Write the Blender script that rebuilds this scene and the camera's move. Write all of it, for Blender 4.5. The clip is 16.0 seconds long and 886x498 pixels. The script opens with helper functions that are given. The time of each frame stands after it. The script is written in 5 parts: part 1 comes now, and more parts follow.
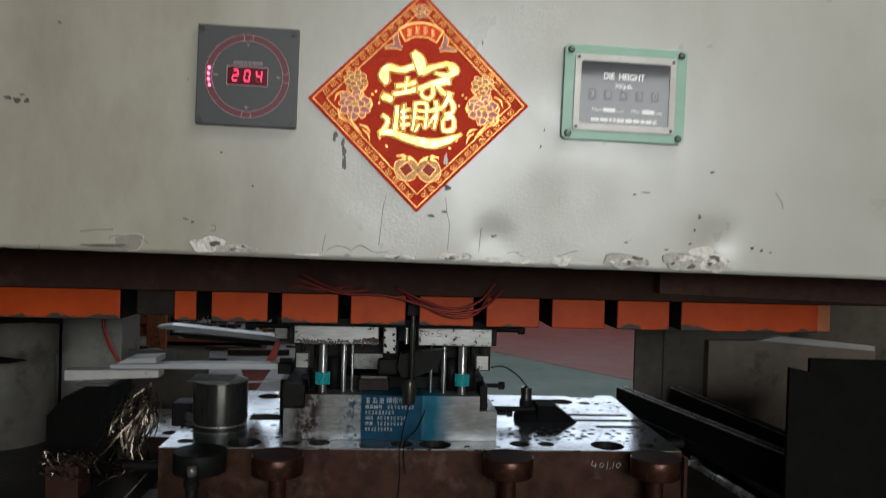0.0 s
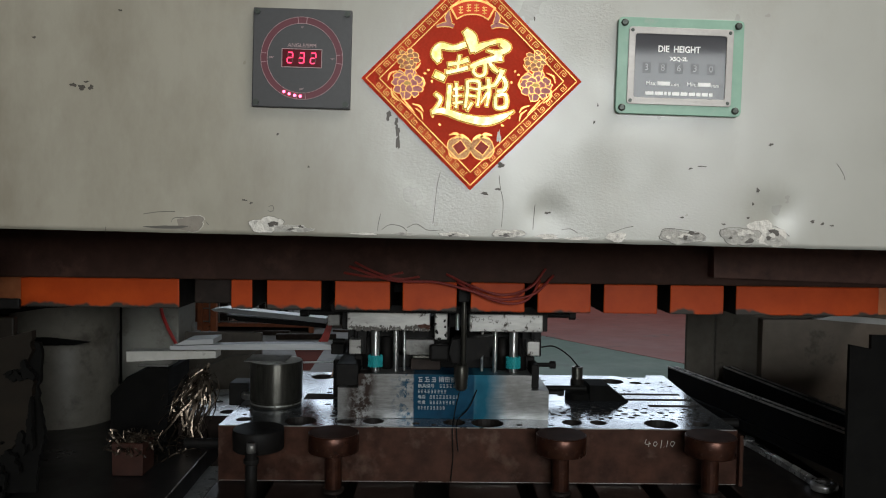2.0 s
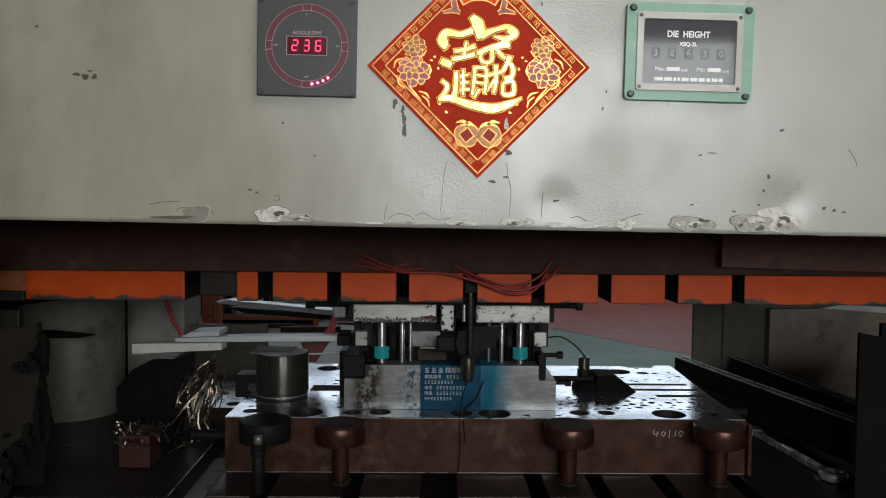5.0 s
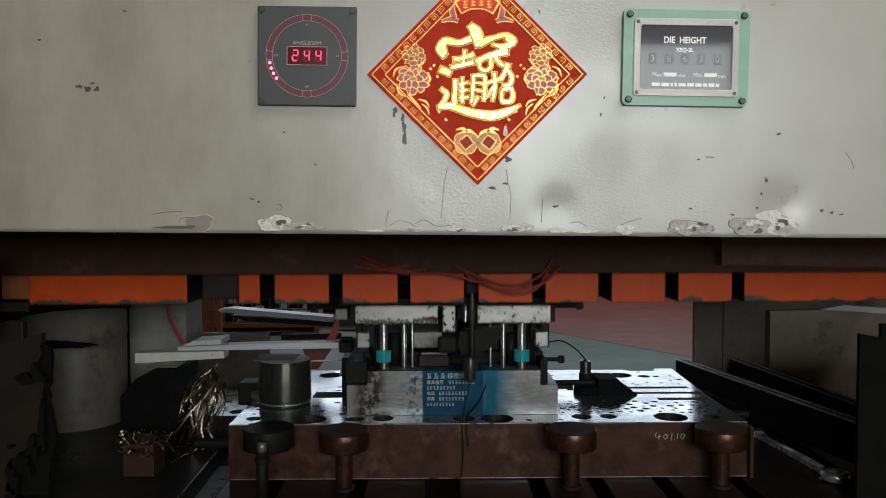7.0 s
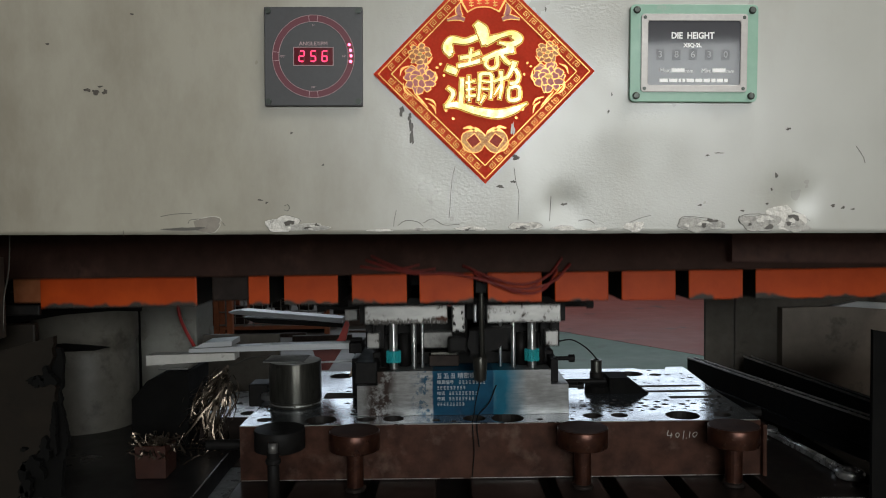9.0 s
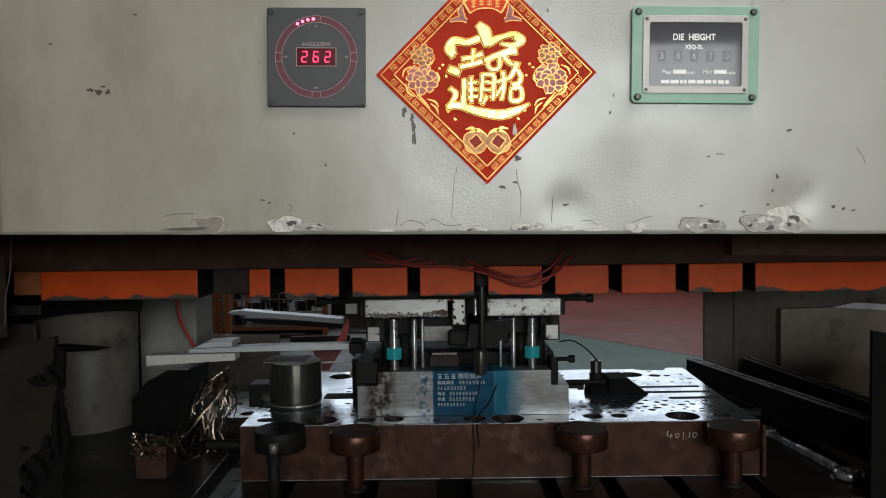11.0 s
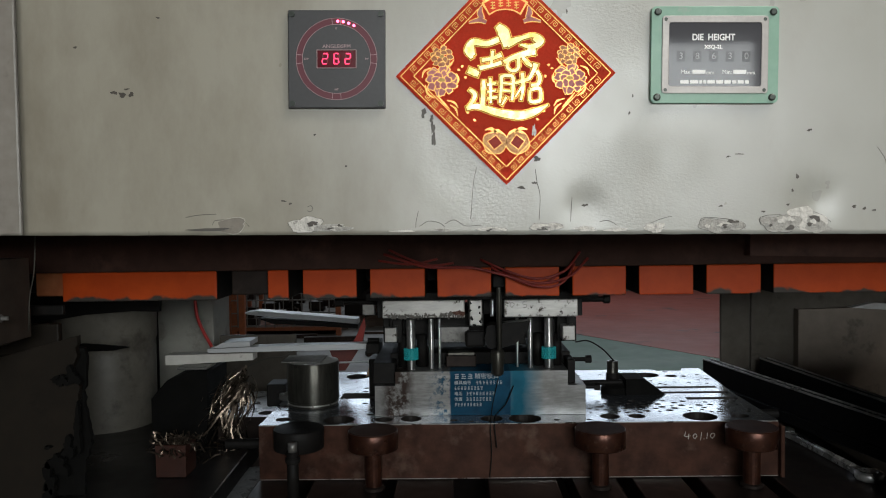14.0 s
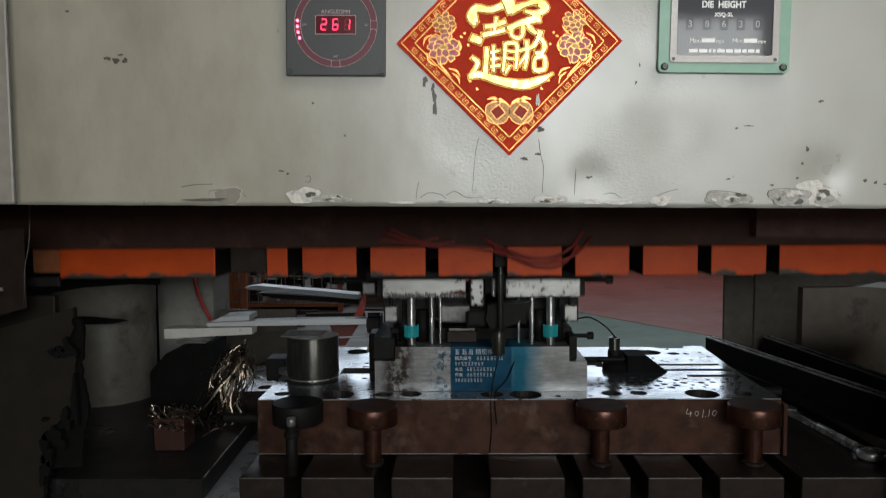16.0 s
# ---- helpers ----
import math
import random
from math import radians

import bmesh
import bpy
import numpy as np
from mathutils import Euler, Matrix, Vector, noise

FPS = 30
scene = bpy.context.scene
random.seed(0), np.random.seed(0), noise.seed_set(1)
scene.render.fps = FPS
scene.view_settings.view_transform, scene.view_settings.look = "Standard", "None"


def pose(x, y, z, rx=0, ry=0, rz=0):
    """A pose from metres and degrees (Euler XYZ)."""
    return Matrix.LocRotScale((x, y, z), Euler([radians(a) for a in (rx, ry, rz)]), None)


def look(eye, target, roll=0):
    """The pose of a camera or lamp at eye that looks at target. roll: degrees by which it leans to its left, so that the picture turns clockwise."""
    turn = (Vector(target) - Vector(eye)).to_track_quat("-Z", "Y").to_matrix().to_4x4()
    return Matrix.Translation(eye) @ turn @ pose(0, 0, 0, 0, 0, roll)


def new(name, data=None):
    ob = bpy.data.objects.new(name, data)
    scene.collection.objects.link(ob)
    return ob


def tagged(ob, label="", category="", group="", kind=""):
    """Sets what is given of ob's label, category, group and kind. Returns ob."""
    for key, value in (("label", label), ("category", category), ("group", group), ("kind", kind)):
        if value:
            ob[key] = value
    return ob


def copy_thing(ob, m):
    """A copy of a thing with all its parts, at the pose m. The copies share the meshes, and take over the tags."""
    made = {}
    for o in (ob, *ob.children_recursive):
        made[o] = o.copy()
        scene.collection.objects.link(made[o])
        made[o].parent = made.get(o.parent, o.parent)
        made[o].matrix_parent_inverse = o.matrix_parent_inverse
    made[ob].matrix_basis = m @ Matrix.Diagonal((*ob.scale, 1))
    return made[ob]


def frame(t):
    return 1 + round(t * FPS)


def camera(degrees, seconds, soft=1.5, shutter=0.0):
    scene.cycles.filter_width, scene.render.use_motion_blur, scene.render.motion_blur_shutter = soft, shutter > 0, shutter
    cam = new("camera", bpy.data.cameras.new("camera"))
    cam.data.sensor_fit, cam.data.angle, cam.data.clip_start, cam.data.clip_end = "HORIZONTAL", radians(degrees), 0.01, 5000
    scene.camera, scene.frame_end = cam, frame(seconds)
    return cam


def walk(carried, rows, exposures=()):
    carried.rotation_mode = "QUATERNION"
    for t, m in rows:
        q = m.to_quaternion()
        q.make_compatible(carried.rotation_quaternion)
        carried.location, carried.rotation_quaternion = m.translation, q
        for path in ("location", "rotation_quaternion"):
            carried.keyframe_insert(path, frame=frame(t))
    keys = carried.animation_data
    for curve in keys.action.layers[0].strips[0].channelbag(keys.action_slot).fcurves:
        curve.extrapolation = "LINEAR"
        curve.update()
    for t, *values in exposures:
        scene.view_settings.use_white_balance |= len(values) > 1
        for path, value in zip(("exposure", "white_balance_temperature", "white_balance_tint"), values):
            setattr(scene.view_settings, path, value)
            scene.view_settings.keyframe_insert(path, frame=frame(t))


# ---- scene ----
cam = camera(60.5, 16.0, soft=1.05, shutter=0.4)
PATH = [
    (0, (-0.033, -0.968, 1.35), (0.108, 1.027, 1.318), 1.6),
    (0.1, (-0.032, -0.989, 1.356), (0.093, 1.007, 1.357), 1.2),
    (0.2, (-0.031, -1.003, 1.363), (0.004, 0.996, 1.388), 0.43),
    (0.3, (-0.042, -0.997, 1.358), (-0.002, 1.002, 1.339), 0.62),
    (0.4, (-0.042, -0.994, 1.355), (0.008, 1.005, 1.322), 0.65),
    (0.5, (-0.042, -0.992, 1.35), (0.002, 1.007, 1.308), 1.2),
    (1, (-0.048, -0.981, 1.347), (0.017, 1.017, 1.293), 1.0),
    (1.5, (-0.05, -0.98, 1.344), (-0.028, 1.019, 1.283), 0.9),
    (2, (-0.048, -0.973, 1.341), (-0.018, 1.025, 1.266), 0.8),
    (2.5, (-0.049, -0.97, 1.34), (-0.026, 1.028, 1.253), 0.9),
    (3, (-0.046, -0.967, 1.338), (-0.034, 1.031, 1.244), 0.9),
    (3.5, (-0.046, -0.966, 1.337), (-0.045, 1.031, 1.238), 0.9),
    (4, (-0.048, -0.964, 1.335), (-0.039, 1.033, 1.231), 0.8),
    (6.5, (-0.056, -0.97, 1.338), (-0.025, 1.029, 1.26), 0.2),
    (7, (-0.055, -0.972, 1.338), (-0.033, 1.027, 1.257), -0.2),
    (7.5, (-0.052, -0.968, 1.339), (-0.042, 1.03, 1.262), -0.4),
    (8, (-0.054, -0.966, 1.338), (-0.073, 1.032, 1.261), -0.7),
    (8.5, (-0.054, -0.968, 1.337), (-0.064, 1.03, 1.255), -0.7),
    (9, (-0.053, -0.97, 1.336), (-0.057, 1.028, 1.257), -0.8),
    (11.5, (-0.064, -0.975, 1.335), (-0.058, 1.024, 1.261), -0.6),
    (12, (-0.07, -0.982, 1.337), (-0.064, 1.017, 1.271), -0.4),
    (12.5, (-0.071, -0.981, 1.336), (-0.072, 1.018, 1.264), -0.4),
    (13, (-0.069, -0.98, 1.337), (-0.074, 1.019, 1.266), -0.6),
    (13.5, (-0.069, -0.979, 1.335), (-0.078, 1.019, 1.258), -0.5),
    (14, (-0.068, -0.978, 1.335), (-0.098, 1.02, 1.261), -0.8),
    (14.5, (-0.075, -0.98, 1.335), (-0.101, 1.018, 1.26), -0.4),
    (15, (-0.079, -0.981, 1.334), (-0.105, 1.017, 1.25), -0.2),
    (15.5, (-0.076, -0.971, 1.332), (-0.102, 1.026, 1.238), -0.4),
    (15.8, (-0.073, -0.969, 1.331), (-0.104, 1.028, 1.228), -0.4),
    (16, (-0.066, -0.959, 1.327), (-0.103, 1.037, 1.195), -0.4),
]
walk(cam, [(t, look(eye, target, roll)) for t, eye, target, roll in PATH])

# ---- world and light ----
world = bpy.data.worlds.new("world")
scene.world = world
world.use_nodes = True
wn = world.node_tree.nodes
sky = wn.new("ShaderNodeTexSky")
sky.sky_type, sky.sun_disc = "NISHITA", False
sky.sun_elevation, sky.sun_rotation = radians(40), radians(150)
world.node_tree.links.new(sky.outputs[0], wn["Background"].inputs[0])
wn["Background"].inputs[1].default_value = 0.08


def area_lamp(name, eye, target, sx, sy, watts, color):
    d = bpy.data.lights.new(name, "AREA")
    d.shape, d.size, d.size_y, d.energy, d.color = "RECTANGLE", sx, sy, watts, color
    ob = new(name, d)
    ob.matrix_world = look(eye, target)
    return ob


# daylight standing in the openings of the hall
area_lamp("window_daylight", (0.62, -3.15, 1.86), (0.62, 0, 1.86), 1.84, 0.80, 57, (0.955, 1.0, 0.995))
# Added unseen fill from above, lifting the panel and the right front.
area_lamp("skylight_daylight", (3.0, -1.9, 5.95), (3.0, -1.9, 0), 2.2, 1.6, 265, (1.0, 0.955, 0.89))
area_lamp("rear_daylight", (0.5, 12.9, 4.3), (0.3, 0, 1.0), 10.0, 2.8, 212, (0.84, 0.92, 1.0))

# ---- materials ----


def shader(name):
    m = bpy.data.materials.new(name)
    m.use_nodes = True
    n, l = m.node_tree.nodes, m.node_tree.links
    return m, n, l, n["Principled BSDF"]


def rgb(c):
    return (*c, 1.0)


def noise_at(n, l, scale, detail=4, rough=0.55, stretch=(1, 1, 1), where="Object"):
    co, mp, tx = n.new("ShaderNodeTexCoord"), n.new("ShaderNodeMapping"), n.new("ShaderNodeTexNoise")
    mp.inputs["Scale"].default_value = stretch
    tx.inputs["Scale"].default_value, tx.inputs["Detail"].default_value, tx.inputs["Roughness"].default_value = scale, detail, rough
    l.new(co.outputs[where], mp.inputs[0])
    l.new(mp.outputs[0], tx.inputs[0])
    return tx.outputs[0]


def ramp(n, l, src, a, b, ca=(0, 0, 0), cb=(1, 1, 1)):
    r = n.new("ShaderNodeValToRGB")
    r.color_ramp.elements[0].position, r.color_ramp.elements[1].position = a, b
    r.color_ramp.elements[0].color, r.color_ramp.elements[1].color = rgb(ca), rgb(cb)
    l.new(src, r.inputs[0])
    return r.outputs[0]


def mix(n, l, fac, a, b):
    m = n.new("ShaderNodeMix")
    m.data_type = "RGBA"
    for sock, v in ((m.inputs[0], fac), (m.inputs[6], a), (m.inputs[7], b)):
        if isinstance(v, (int, float)):
            sock.default_value = v
        elif isinstance(v, tuple):
            sock.default_value = rgb(v)
        else:
            l.new(v, sock)
    return m.outputs[2]


def surface(name, base, dark, stain=None, rough=(0.4, 0.6), metal=0.0, grain=60, blotch=6, bump=0.1, stain_at=(0.58, 0.72),
            stretch=(1, 1, 1), bump_dist=0.001, stain_metal=None):
    """A worn surface: two tones by a fine grain, stains by a broad one, uneven gloss and relief."""
    m, n, l, p = shader(name)
    fine = noise_at(n, l, grain, 5, 0.6, stretch)
    broad = noise_at(n, l, blotch, 5, 0.6)
    col = mix(n, l, ramp(n, l, fine, 0.3, 0.7), dark, base)
    col = mix(n, l, ramp(n, l, broad, 0.35, 0.75, (0, 0, 0), (0.5, 0.5, 0.5)), col, tuple(0.5 * (a + b) for a, b in zip(base, dark)))
    if stain:
        mask = ramp(n, l, noise_at(n, l, blotch * 2.3, 6, 0.65), *stain_at)
        col = mix(n, l, mask, col, stain)
        if stain_metal is not None:
            l.new(ramp(n, l, mask, 0.0, 1.0, (metal,) * 3, (stain_metal,) * 3), p.inputs["Metallic"])
    l.new(col, p.inputs["Base Color"])
    l.new(ramp(n, l, broad, 0.3, 0.7, (rough[0],) * 3, (rough[1],) * 3), p.inputs["Roughness"])
    if stain_metal is None:
        p.inputs["Metallic"].default_value = metal
    b = n.new("ShaderNodeBump")
    b.inputs["Strength"].default_value, b.inputs["Distance"].default_value = bump, bump_dist
    l.new(fine, b.inputs["Height"])
    l.new(b.outputs[0], p.inputs["Normal"])
    return m


def plain(name, base, rough=0.5, metal=0.0, glow=0.0, spec=0.5):
    m, n, l, p = shader(name)
    p.inputs["Base Color"].default_value = rgb(base)
    p.inputs["Roughness"].default_value, p.inputs["Metallic"].default_value = rough, metal
    p.inputs["Specular IOR Level"].default_value = spec
    if glow:
        p.inputs["Emission Color"].default_value, p.inputs["Emission Strength"].default_value = rgb(base), glow
    return m


def zone_mask(n, l, axis, lo, hi, soft, wobble, scale=25, detail=5):
    """1 between lo and hi along an axis of the thing, with a ragged edge."""
    co, sp = n.new("ShaderNodeTexCoord"), n.new("ShaderNodeSeparateXYZ")
    l.new(co.outputs["Object"], sp.inputs[0])
    add = n.new("ShaderNodeMath")
    add.operation = "MULTIPLY_ADD"
    l.new(noise_at(n, l, scale, detail, 0.65), add.inputs[0])
    add.inputs[1].default_value = wobble
    l.new(sp.outputs[axis], add.inputs[2])
    up, down, both = n.new("ShaderNodeMapRange"), n.new("ShaderNodeMapRange"), n.new("ShaderNodeMath")
    for mr, a, b in ((up, lo, lo + soft), (down, hi, hi - soft)):
        l.new(add.outputs[0], mr.inputs[0])
        mr.inputs[1].default_value, mr.inputs[2].default_value = a + wobble / 2, b + wobble / 2
    both.operation = "MULTIPLY"
    l.new(up.outputs[0], both.inputs[0])
    l.new(down.outputs[0], both.inputs[1])
    return both.outputs[0]


def panel_paint():
    """Grey-green semi-gloss machine enamel with orange-peel relief, brown smears and wear."""
    m, n, l, p = shader("grey_green_machine_enamel")
    peel = noise_at(n, l, 300, 3, 0.55, (0.8, 1, 1.15))
    wave = noise_at(n, l, 26, 2, 0.5, (1, 1, 1))
    broad = noise_at(n, l, 3.1, 5, 0.6)
    smear = noise_at(n, l, 7, 6, 0.7, (1, 1, 0.45))
    col = mix(n, l, ramp(n, l, broad, 0.3, 0.7), (0.325, 0.32, 0.285), (0.38, 0.375, 0.34))
    col = mix(n, l, ramp(n, l, smear, 0.5, 0.72, (0, 0, 0), (0.55,) * 3), col, (0.30, 0.275, 0.225))
    col = mix(n, l, ramp(n, l, noise_at(n, l, 260, 4, 0.7), 0.72, 0.78, (0, 0, 0), (0.6,) * 3), col, (0.16, 0.14, 0.12))
    old = zone_mask(n, l, 0, -3.0, -0.02, 0.30, 0.2, 5)
    col = mix(n, l, old, col, mix(n, l, ramp(n, l, smear, 0.42, 0.66), (0.325, 0.305, 0.250), (0.245, 0.222, 0.175)))
    l.new(col, p.inputs["Base Color"])
    l.new(ramp(n, l, noise_at(n, l, 9, 4, 0.6), 0.3, 0.7, (0.25,) * 3, (0.42,) * 3), p.inputs["Roughness"])
    p.inputs["Specular IOR Level"].default_value = 0.8
    brushed = zone_mask(n, l, 0, -0.16, 0.42, 0.14, 0.12, 7)
    mk = n.new("ShaderNodeMath")
    mk.operation = "MULTIPLY"
    l.new(brushed, mk.inputs[0])
    l.new(ramp(n, l, noise_at(n, l, 5.0, 3, 0.5), 0.38, 0.58, (0.12,) * 3, (1,) * 3), mk.inputs[1])
    mask = mk.outputs[0]
    mul = n.new("ShaderNodeMath")
    mul.operation = "MULTIPLY"
    l.new(peel, mul.inputs[0])
    l.new(mask, mul.inputs[1])
    b1, b2 = n.new("ShaderNodeBump"), n.new("ShaderNodeBump")
    b1.inputs["Strength"].default_value, b1.inputs["Distance"].default_value = 0.55, 0.0010
    b2.inputs["Strength"].default_value, b2.inputs["Distance"].default_value = 0.16, 0.003
    l.new(mul.outputs[0], b1.inputs["Height"])
    l.new(wave, b2.inputs["Height"])
    l.new(b2.outputs[0], b1.inputs["Normal"])
    l.new(b1.outputs[0], p.inputs["Normal"])
    return m


def blued_steel():
    """Ground steel with a swath of blue layout paint and a rusty patch."""
    m, n, l, p = shader("ground_steel_with_blue_layout_paint")
    fine = noise_at(n, l, 220, 4, 0.6, (0.15, 1, 1))
    broad = noise_at(n, l, 14, 5, 0.6)
    col = mix(n, l, ramp(n, l, fine, 0.3, 0.7), (0.22, 0.22, 0.215), (0.38, 0.38, 0.375))
    col = mix(n, l, ramp(n, l, broad, 0.4, 0.75, (0, 0, 0), (0.7,) * 3), col, (0.14, 0.132, 0.122))
    thin = zone_mask(n, l, 0, 0.0, 0.108, 0.045, 0.03)
    spots = n.new("ShaderNodeMath")
    spots.operation = "MULTIPLY"
    l.new(zone_mask(n, l, 0, -0.128, -0.06, 0.03, 0.04), spots.inputs[0])
    l.new(ramp(n, l, noise_at(n, l, 110, 6, 0.7), 0.49, 0.58), spots.inputs[1])
    thick = zone_mask(n, l, 0, -0.082, 0.042, 0.003, 0.006)
    col = mix(n, l, thin, col, mix(n, l, ramp(n, l, broad, 0.3, 0.7), (0.012, 0.105, 0.165), (0.022, 0.17, 0.26)))
    col = mix(n, l, spots.outputs[0], col, (0.018, 0.07, 0.12))
    col = mix(n, l, thick, col, mix(n, l, ramp(n, l, broad, 0.35, 0.65), (0.004, 0.042, 0.085), (0.008, 0.080, 0.150)))
    top = n.new("ShaderNodeMath")
    top.operation = "MAXIMUM"
    l.new(thin, top.inputs[0])
    l.new(thick, top.inputs[1])
    blue = top.outputs[0]
    rust = n.new("ShaderNodeMath")
    rust.operation = "MULTIPLY"
    l.new(zone_mask(n, l, 0, -0.222, -0.150, 0.02, 0.03), rust.inputs[0])
    l.new(ramp(n, l, noise_at(n, l, 48, 6, 0.7), 0.40, 0.52), rust.inputs[1])
    col = mix(n, l, rust.outputs[0], col, (0.040, 0.026, 0.021))
    l.new(col, p.inputs["Base Color"])
    l.new(ramp(n, l, blue, 0, 1, (0.75,) * 3, (0.0,) * 3), p.inputs["Metallic"])
    l.new(ramp(n, l, blue, 0, 1, (0.5,) * 3, (0.12,) * 3), p.inputs["Specular IOR Level"])
    l.new(ramp(n, l, broad, 0.3, 0.7, (0.34,) * 3, (0.5,) * 3), p.inputs["Roughness"])
    b = n.new("ShaderNodeBump")
    b.inputs["Strength"].default_value, b.inputs["Distance"].default_value = 0.12, 0.0006
    l.new(fine, b.inputs["Height"])
    l.new(b.outputs[0], p.inputs["Normal"])
    return m


def chipped_orange():
    """Orange enamel, worn to oily grey steel along its lower edge."""
    m, n, l, p = shader("chipped_orange_enamel")
    broad = noise_at(n, l, 18, 5, 0.65, (1, 1, 1), "Object")
    col = mix(n, l, ramp(n, l, broad, 0.3, 0.75), (0.42, 0.049, 0.007), (0.56, 0.077, 0.010))
    chip = zone_mask(n, l, 2, -0.2, 1.1862, 0.004, 0.05, 13, 3)
    col = mix(n, l, chip, col, (0.055, 0.048, 0.042))
    scuff = ramp(n, l, noise_at(n, l, 45, 6, 0.7), 0.66, 0.74, (0, 0, 0), (0.6,) * 3)
    col = mix(n, l, scuff, col, (0.22, 0.09, 0.04))
    l.new(col, p.inputs["Base Color"])
    p.inputs["Roughness"].default_value = 0.48
    b = n.new("ShaderNodeBump")
    b.inputs["Strength"].default_value, b.inputs["Distance"].default_value = 0.2, 0.001
    l.new(noise_at(n, l, 90, 4, 0.6), b.inputs["Height"])
    l.new(b.outputs[0], p.inputs["Normal"])
    return m


PANEL = panel_paint()
BLUED = blued_steel()
ORANGE = chipped_orange()
PALE_ORANGE = surface("faded_orange_enamel", (0.48, 0.17, 0.075), (0.34, 0.11, 0.045), (0.2, 0.1, 0.07), grain=40)
SIDE = surface("brown_grey_machine_enamel", (0.27, 0.25, 0.22), (0.22, 0.20, 0.175), (0.12, 0.10, 0.085), blotch=4, bump=0.15)
SLIDE = surface("oily_brown_cast_iron", (0.066, 0.032, 0.024), (0.038, 0.019, 0.0145), (0.09, 0.044, 0.033), rough=(0.6, 0.8), grain=35, blotch=5, bump=0.25)
SLIDE_LIGHT = surface("scuffed_brown_steel", (0.115, 0.056, 0.043), (0.075, 0.037, 0.029), (0.045, 0.023, 0.018), rough=(0.4, 0.6), grain=45, blotch=7, bump=0.2)
PLATE_TOP = surface("oiled_ground_steel", (0.40, 0.43, 0.47), (0.25, 0.27, 0.295), (0.10, 0.097, 0.094), rough=(0.15, 0.30), metal=0.85, grain=120, blotch=11,
                    bump=0.08, stain_at=(0.60, 0.72), bump_dist=0.0006)
PLATE_SIDE = surface("rusted_brown_steel", (0.100, 0.044, 0.029), (0.027, 0.0125, 0.009), (0.15, 0.095, 0.072), rough=(0.32, 0.55), metal=0.3, grain=26, blotch=7, bump=0.3, stain_at=(0.56, 0.80))
# Hole walls are coloured dark to give the recesses their shade.
HOLE = surface("shade_dark_hole_wall", (0.030, 0.024, 0.020), (0.012, 0.010, 0.009), rough=(0.35, 0.5), metal=0.2, grain=80)
RUSTY = surface("rust_brown_clamp_steel", (0.100, 0.038, 0.022), (0.032, 0.013, 0.010), (0.20, 0.13, 0.10), rough=(0.25, 0.42), metal=0.65, grain=55, blotch=26, bump=0.35, stain_at=(0.58, 0.80))
STEEL = surface("bright_ground_steel", (0.50, 0.49, 0.465), (0.34, 0.33, 0.315), (0.05, 0.042, 0.036), rough=(0.3, 0.46), metal=0.7, grain=150, blotch=16,
                bump=0.12, stain_at=(0.57, 0.62), stretch=(0.2, 1, 1), bump_dist=0.0006)
CHROME = plain("polished_guide_steel", (0.95, 0.95, 0.93), 0.38, 0.95)
GREY_STEEL = surface("dull_grey_steel", (0.24, 0.235, 0.22), (0.16, 0.155, 0.15), (0.06, 0.05, 0.045), rough=(0.35, 0.55), metal=0.6, grain=90, blotch=14)
TUBE = surface("turned_dark_steel", (0.125, 0.121, 0.104), (0.055, 0.052, 0.045), (0.045, 0.04, 0.034), rough=(0.28, 0.45), metal=0.75, grain=140, blotch=9, stretch=(1, 1, 0.12))
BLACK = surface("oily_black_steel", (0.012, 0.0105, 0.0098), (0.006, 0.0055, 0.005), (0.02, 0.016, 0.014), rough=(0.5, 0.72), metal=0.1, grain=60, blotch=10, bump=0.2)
RAIL = surface("black_oxide_steel", (0.012, 0.012, 0.013), (0.007, 0.007, 0.008), rough=(0.4, 0.6), metal=0.1, grain=60, blotch=10)
PLAIN_GREY = surface("plain_grey_cover_enamel", (0.36, 0.35, 0.31), (0.29, 0.28, 0.245), (0.16, 0.145, 0.12), grain=25, blotch=4, bump=0.1)
# Pale colour stands in for the highlights on the chute rail tops.
LIP = surface("pale_rail_highlight", (0.92, 0.90, 0.88), (0.40, 0.38, 0.37), rough=(0.25, 0.4), metal=0.55, grain=50, blotch=12)
GREASY = surface("greasy_chrome", (0.92, 0.91, 0.90), (0.40, 0.39, 0.38), (0.05, 0.045, 0.04), rough=(0.15, 0.35), metal=0.6, grain=45, blotch=25, bump=0.3)
COLUMN = surface("grimy_grey_green_enamel", (0.20, 0.185, 0.155), (0.135, 0.122, 0.10), (0.045, 0.037, 0.03), rough=(0.35, 0.6), grain=30, blotch=5, bump=0.15, stain_at=(0.55, 0.75))
COLUMN_DARK = surface("dark_grimy_enamel", (0.135, 0.118, 0.098), (0.09, 0.078, 0.065), (0.045, 0.037, 0.03), grain=30, blotch=5)
COVER = surface("warm_grey_enamel", (0.24, 0.20, 0.165), (0.19, 0.155, 0.125), (0.08, 0.065, 0.05), grain=30, blotch=5, bump=0.12)
# Guard and side frame: colour darkened in place of shade that nothing casts.
GUARD = surface("shade_darkened_guard_steel", (0.021, 0.016, 0.011), (0.013, 0.010, 0.0075), (0.007, 0.0055, 0.0045), rough=(0.5, 0.7), grain=30, blotch=5, bump=0.15)
# Darker version of the SIDE enamel, with its shade put into the colour.
SHADED_UPRIGHT = surface("shaded_brown_grey_enamel", (0.060, 0.046, 0.036), (0.036, 0.028, 0.023), (0.018, 0.014, 0.011), rough=(0.5, 0.7), grain=30, blotch=6, bump=0.15)
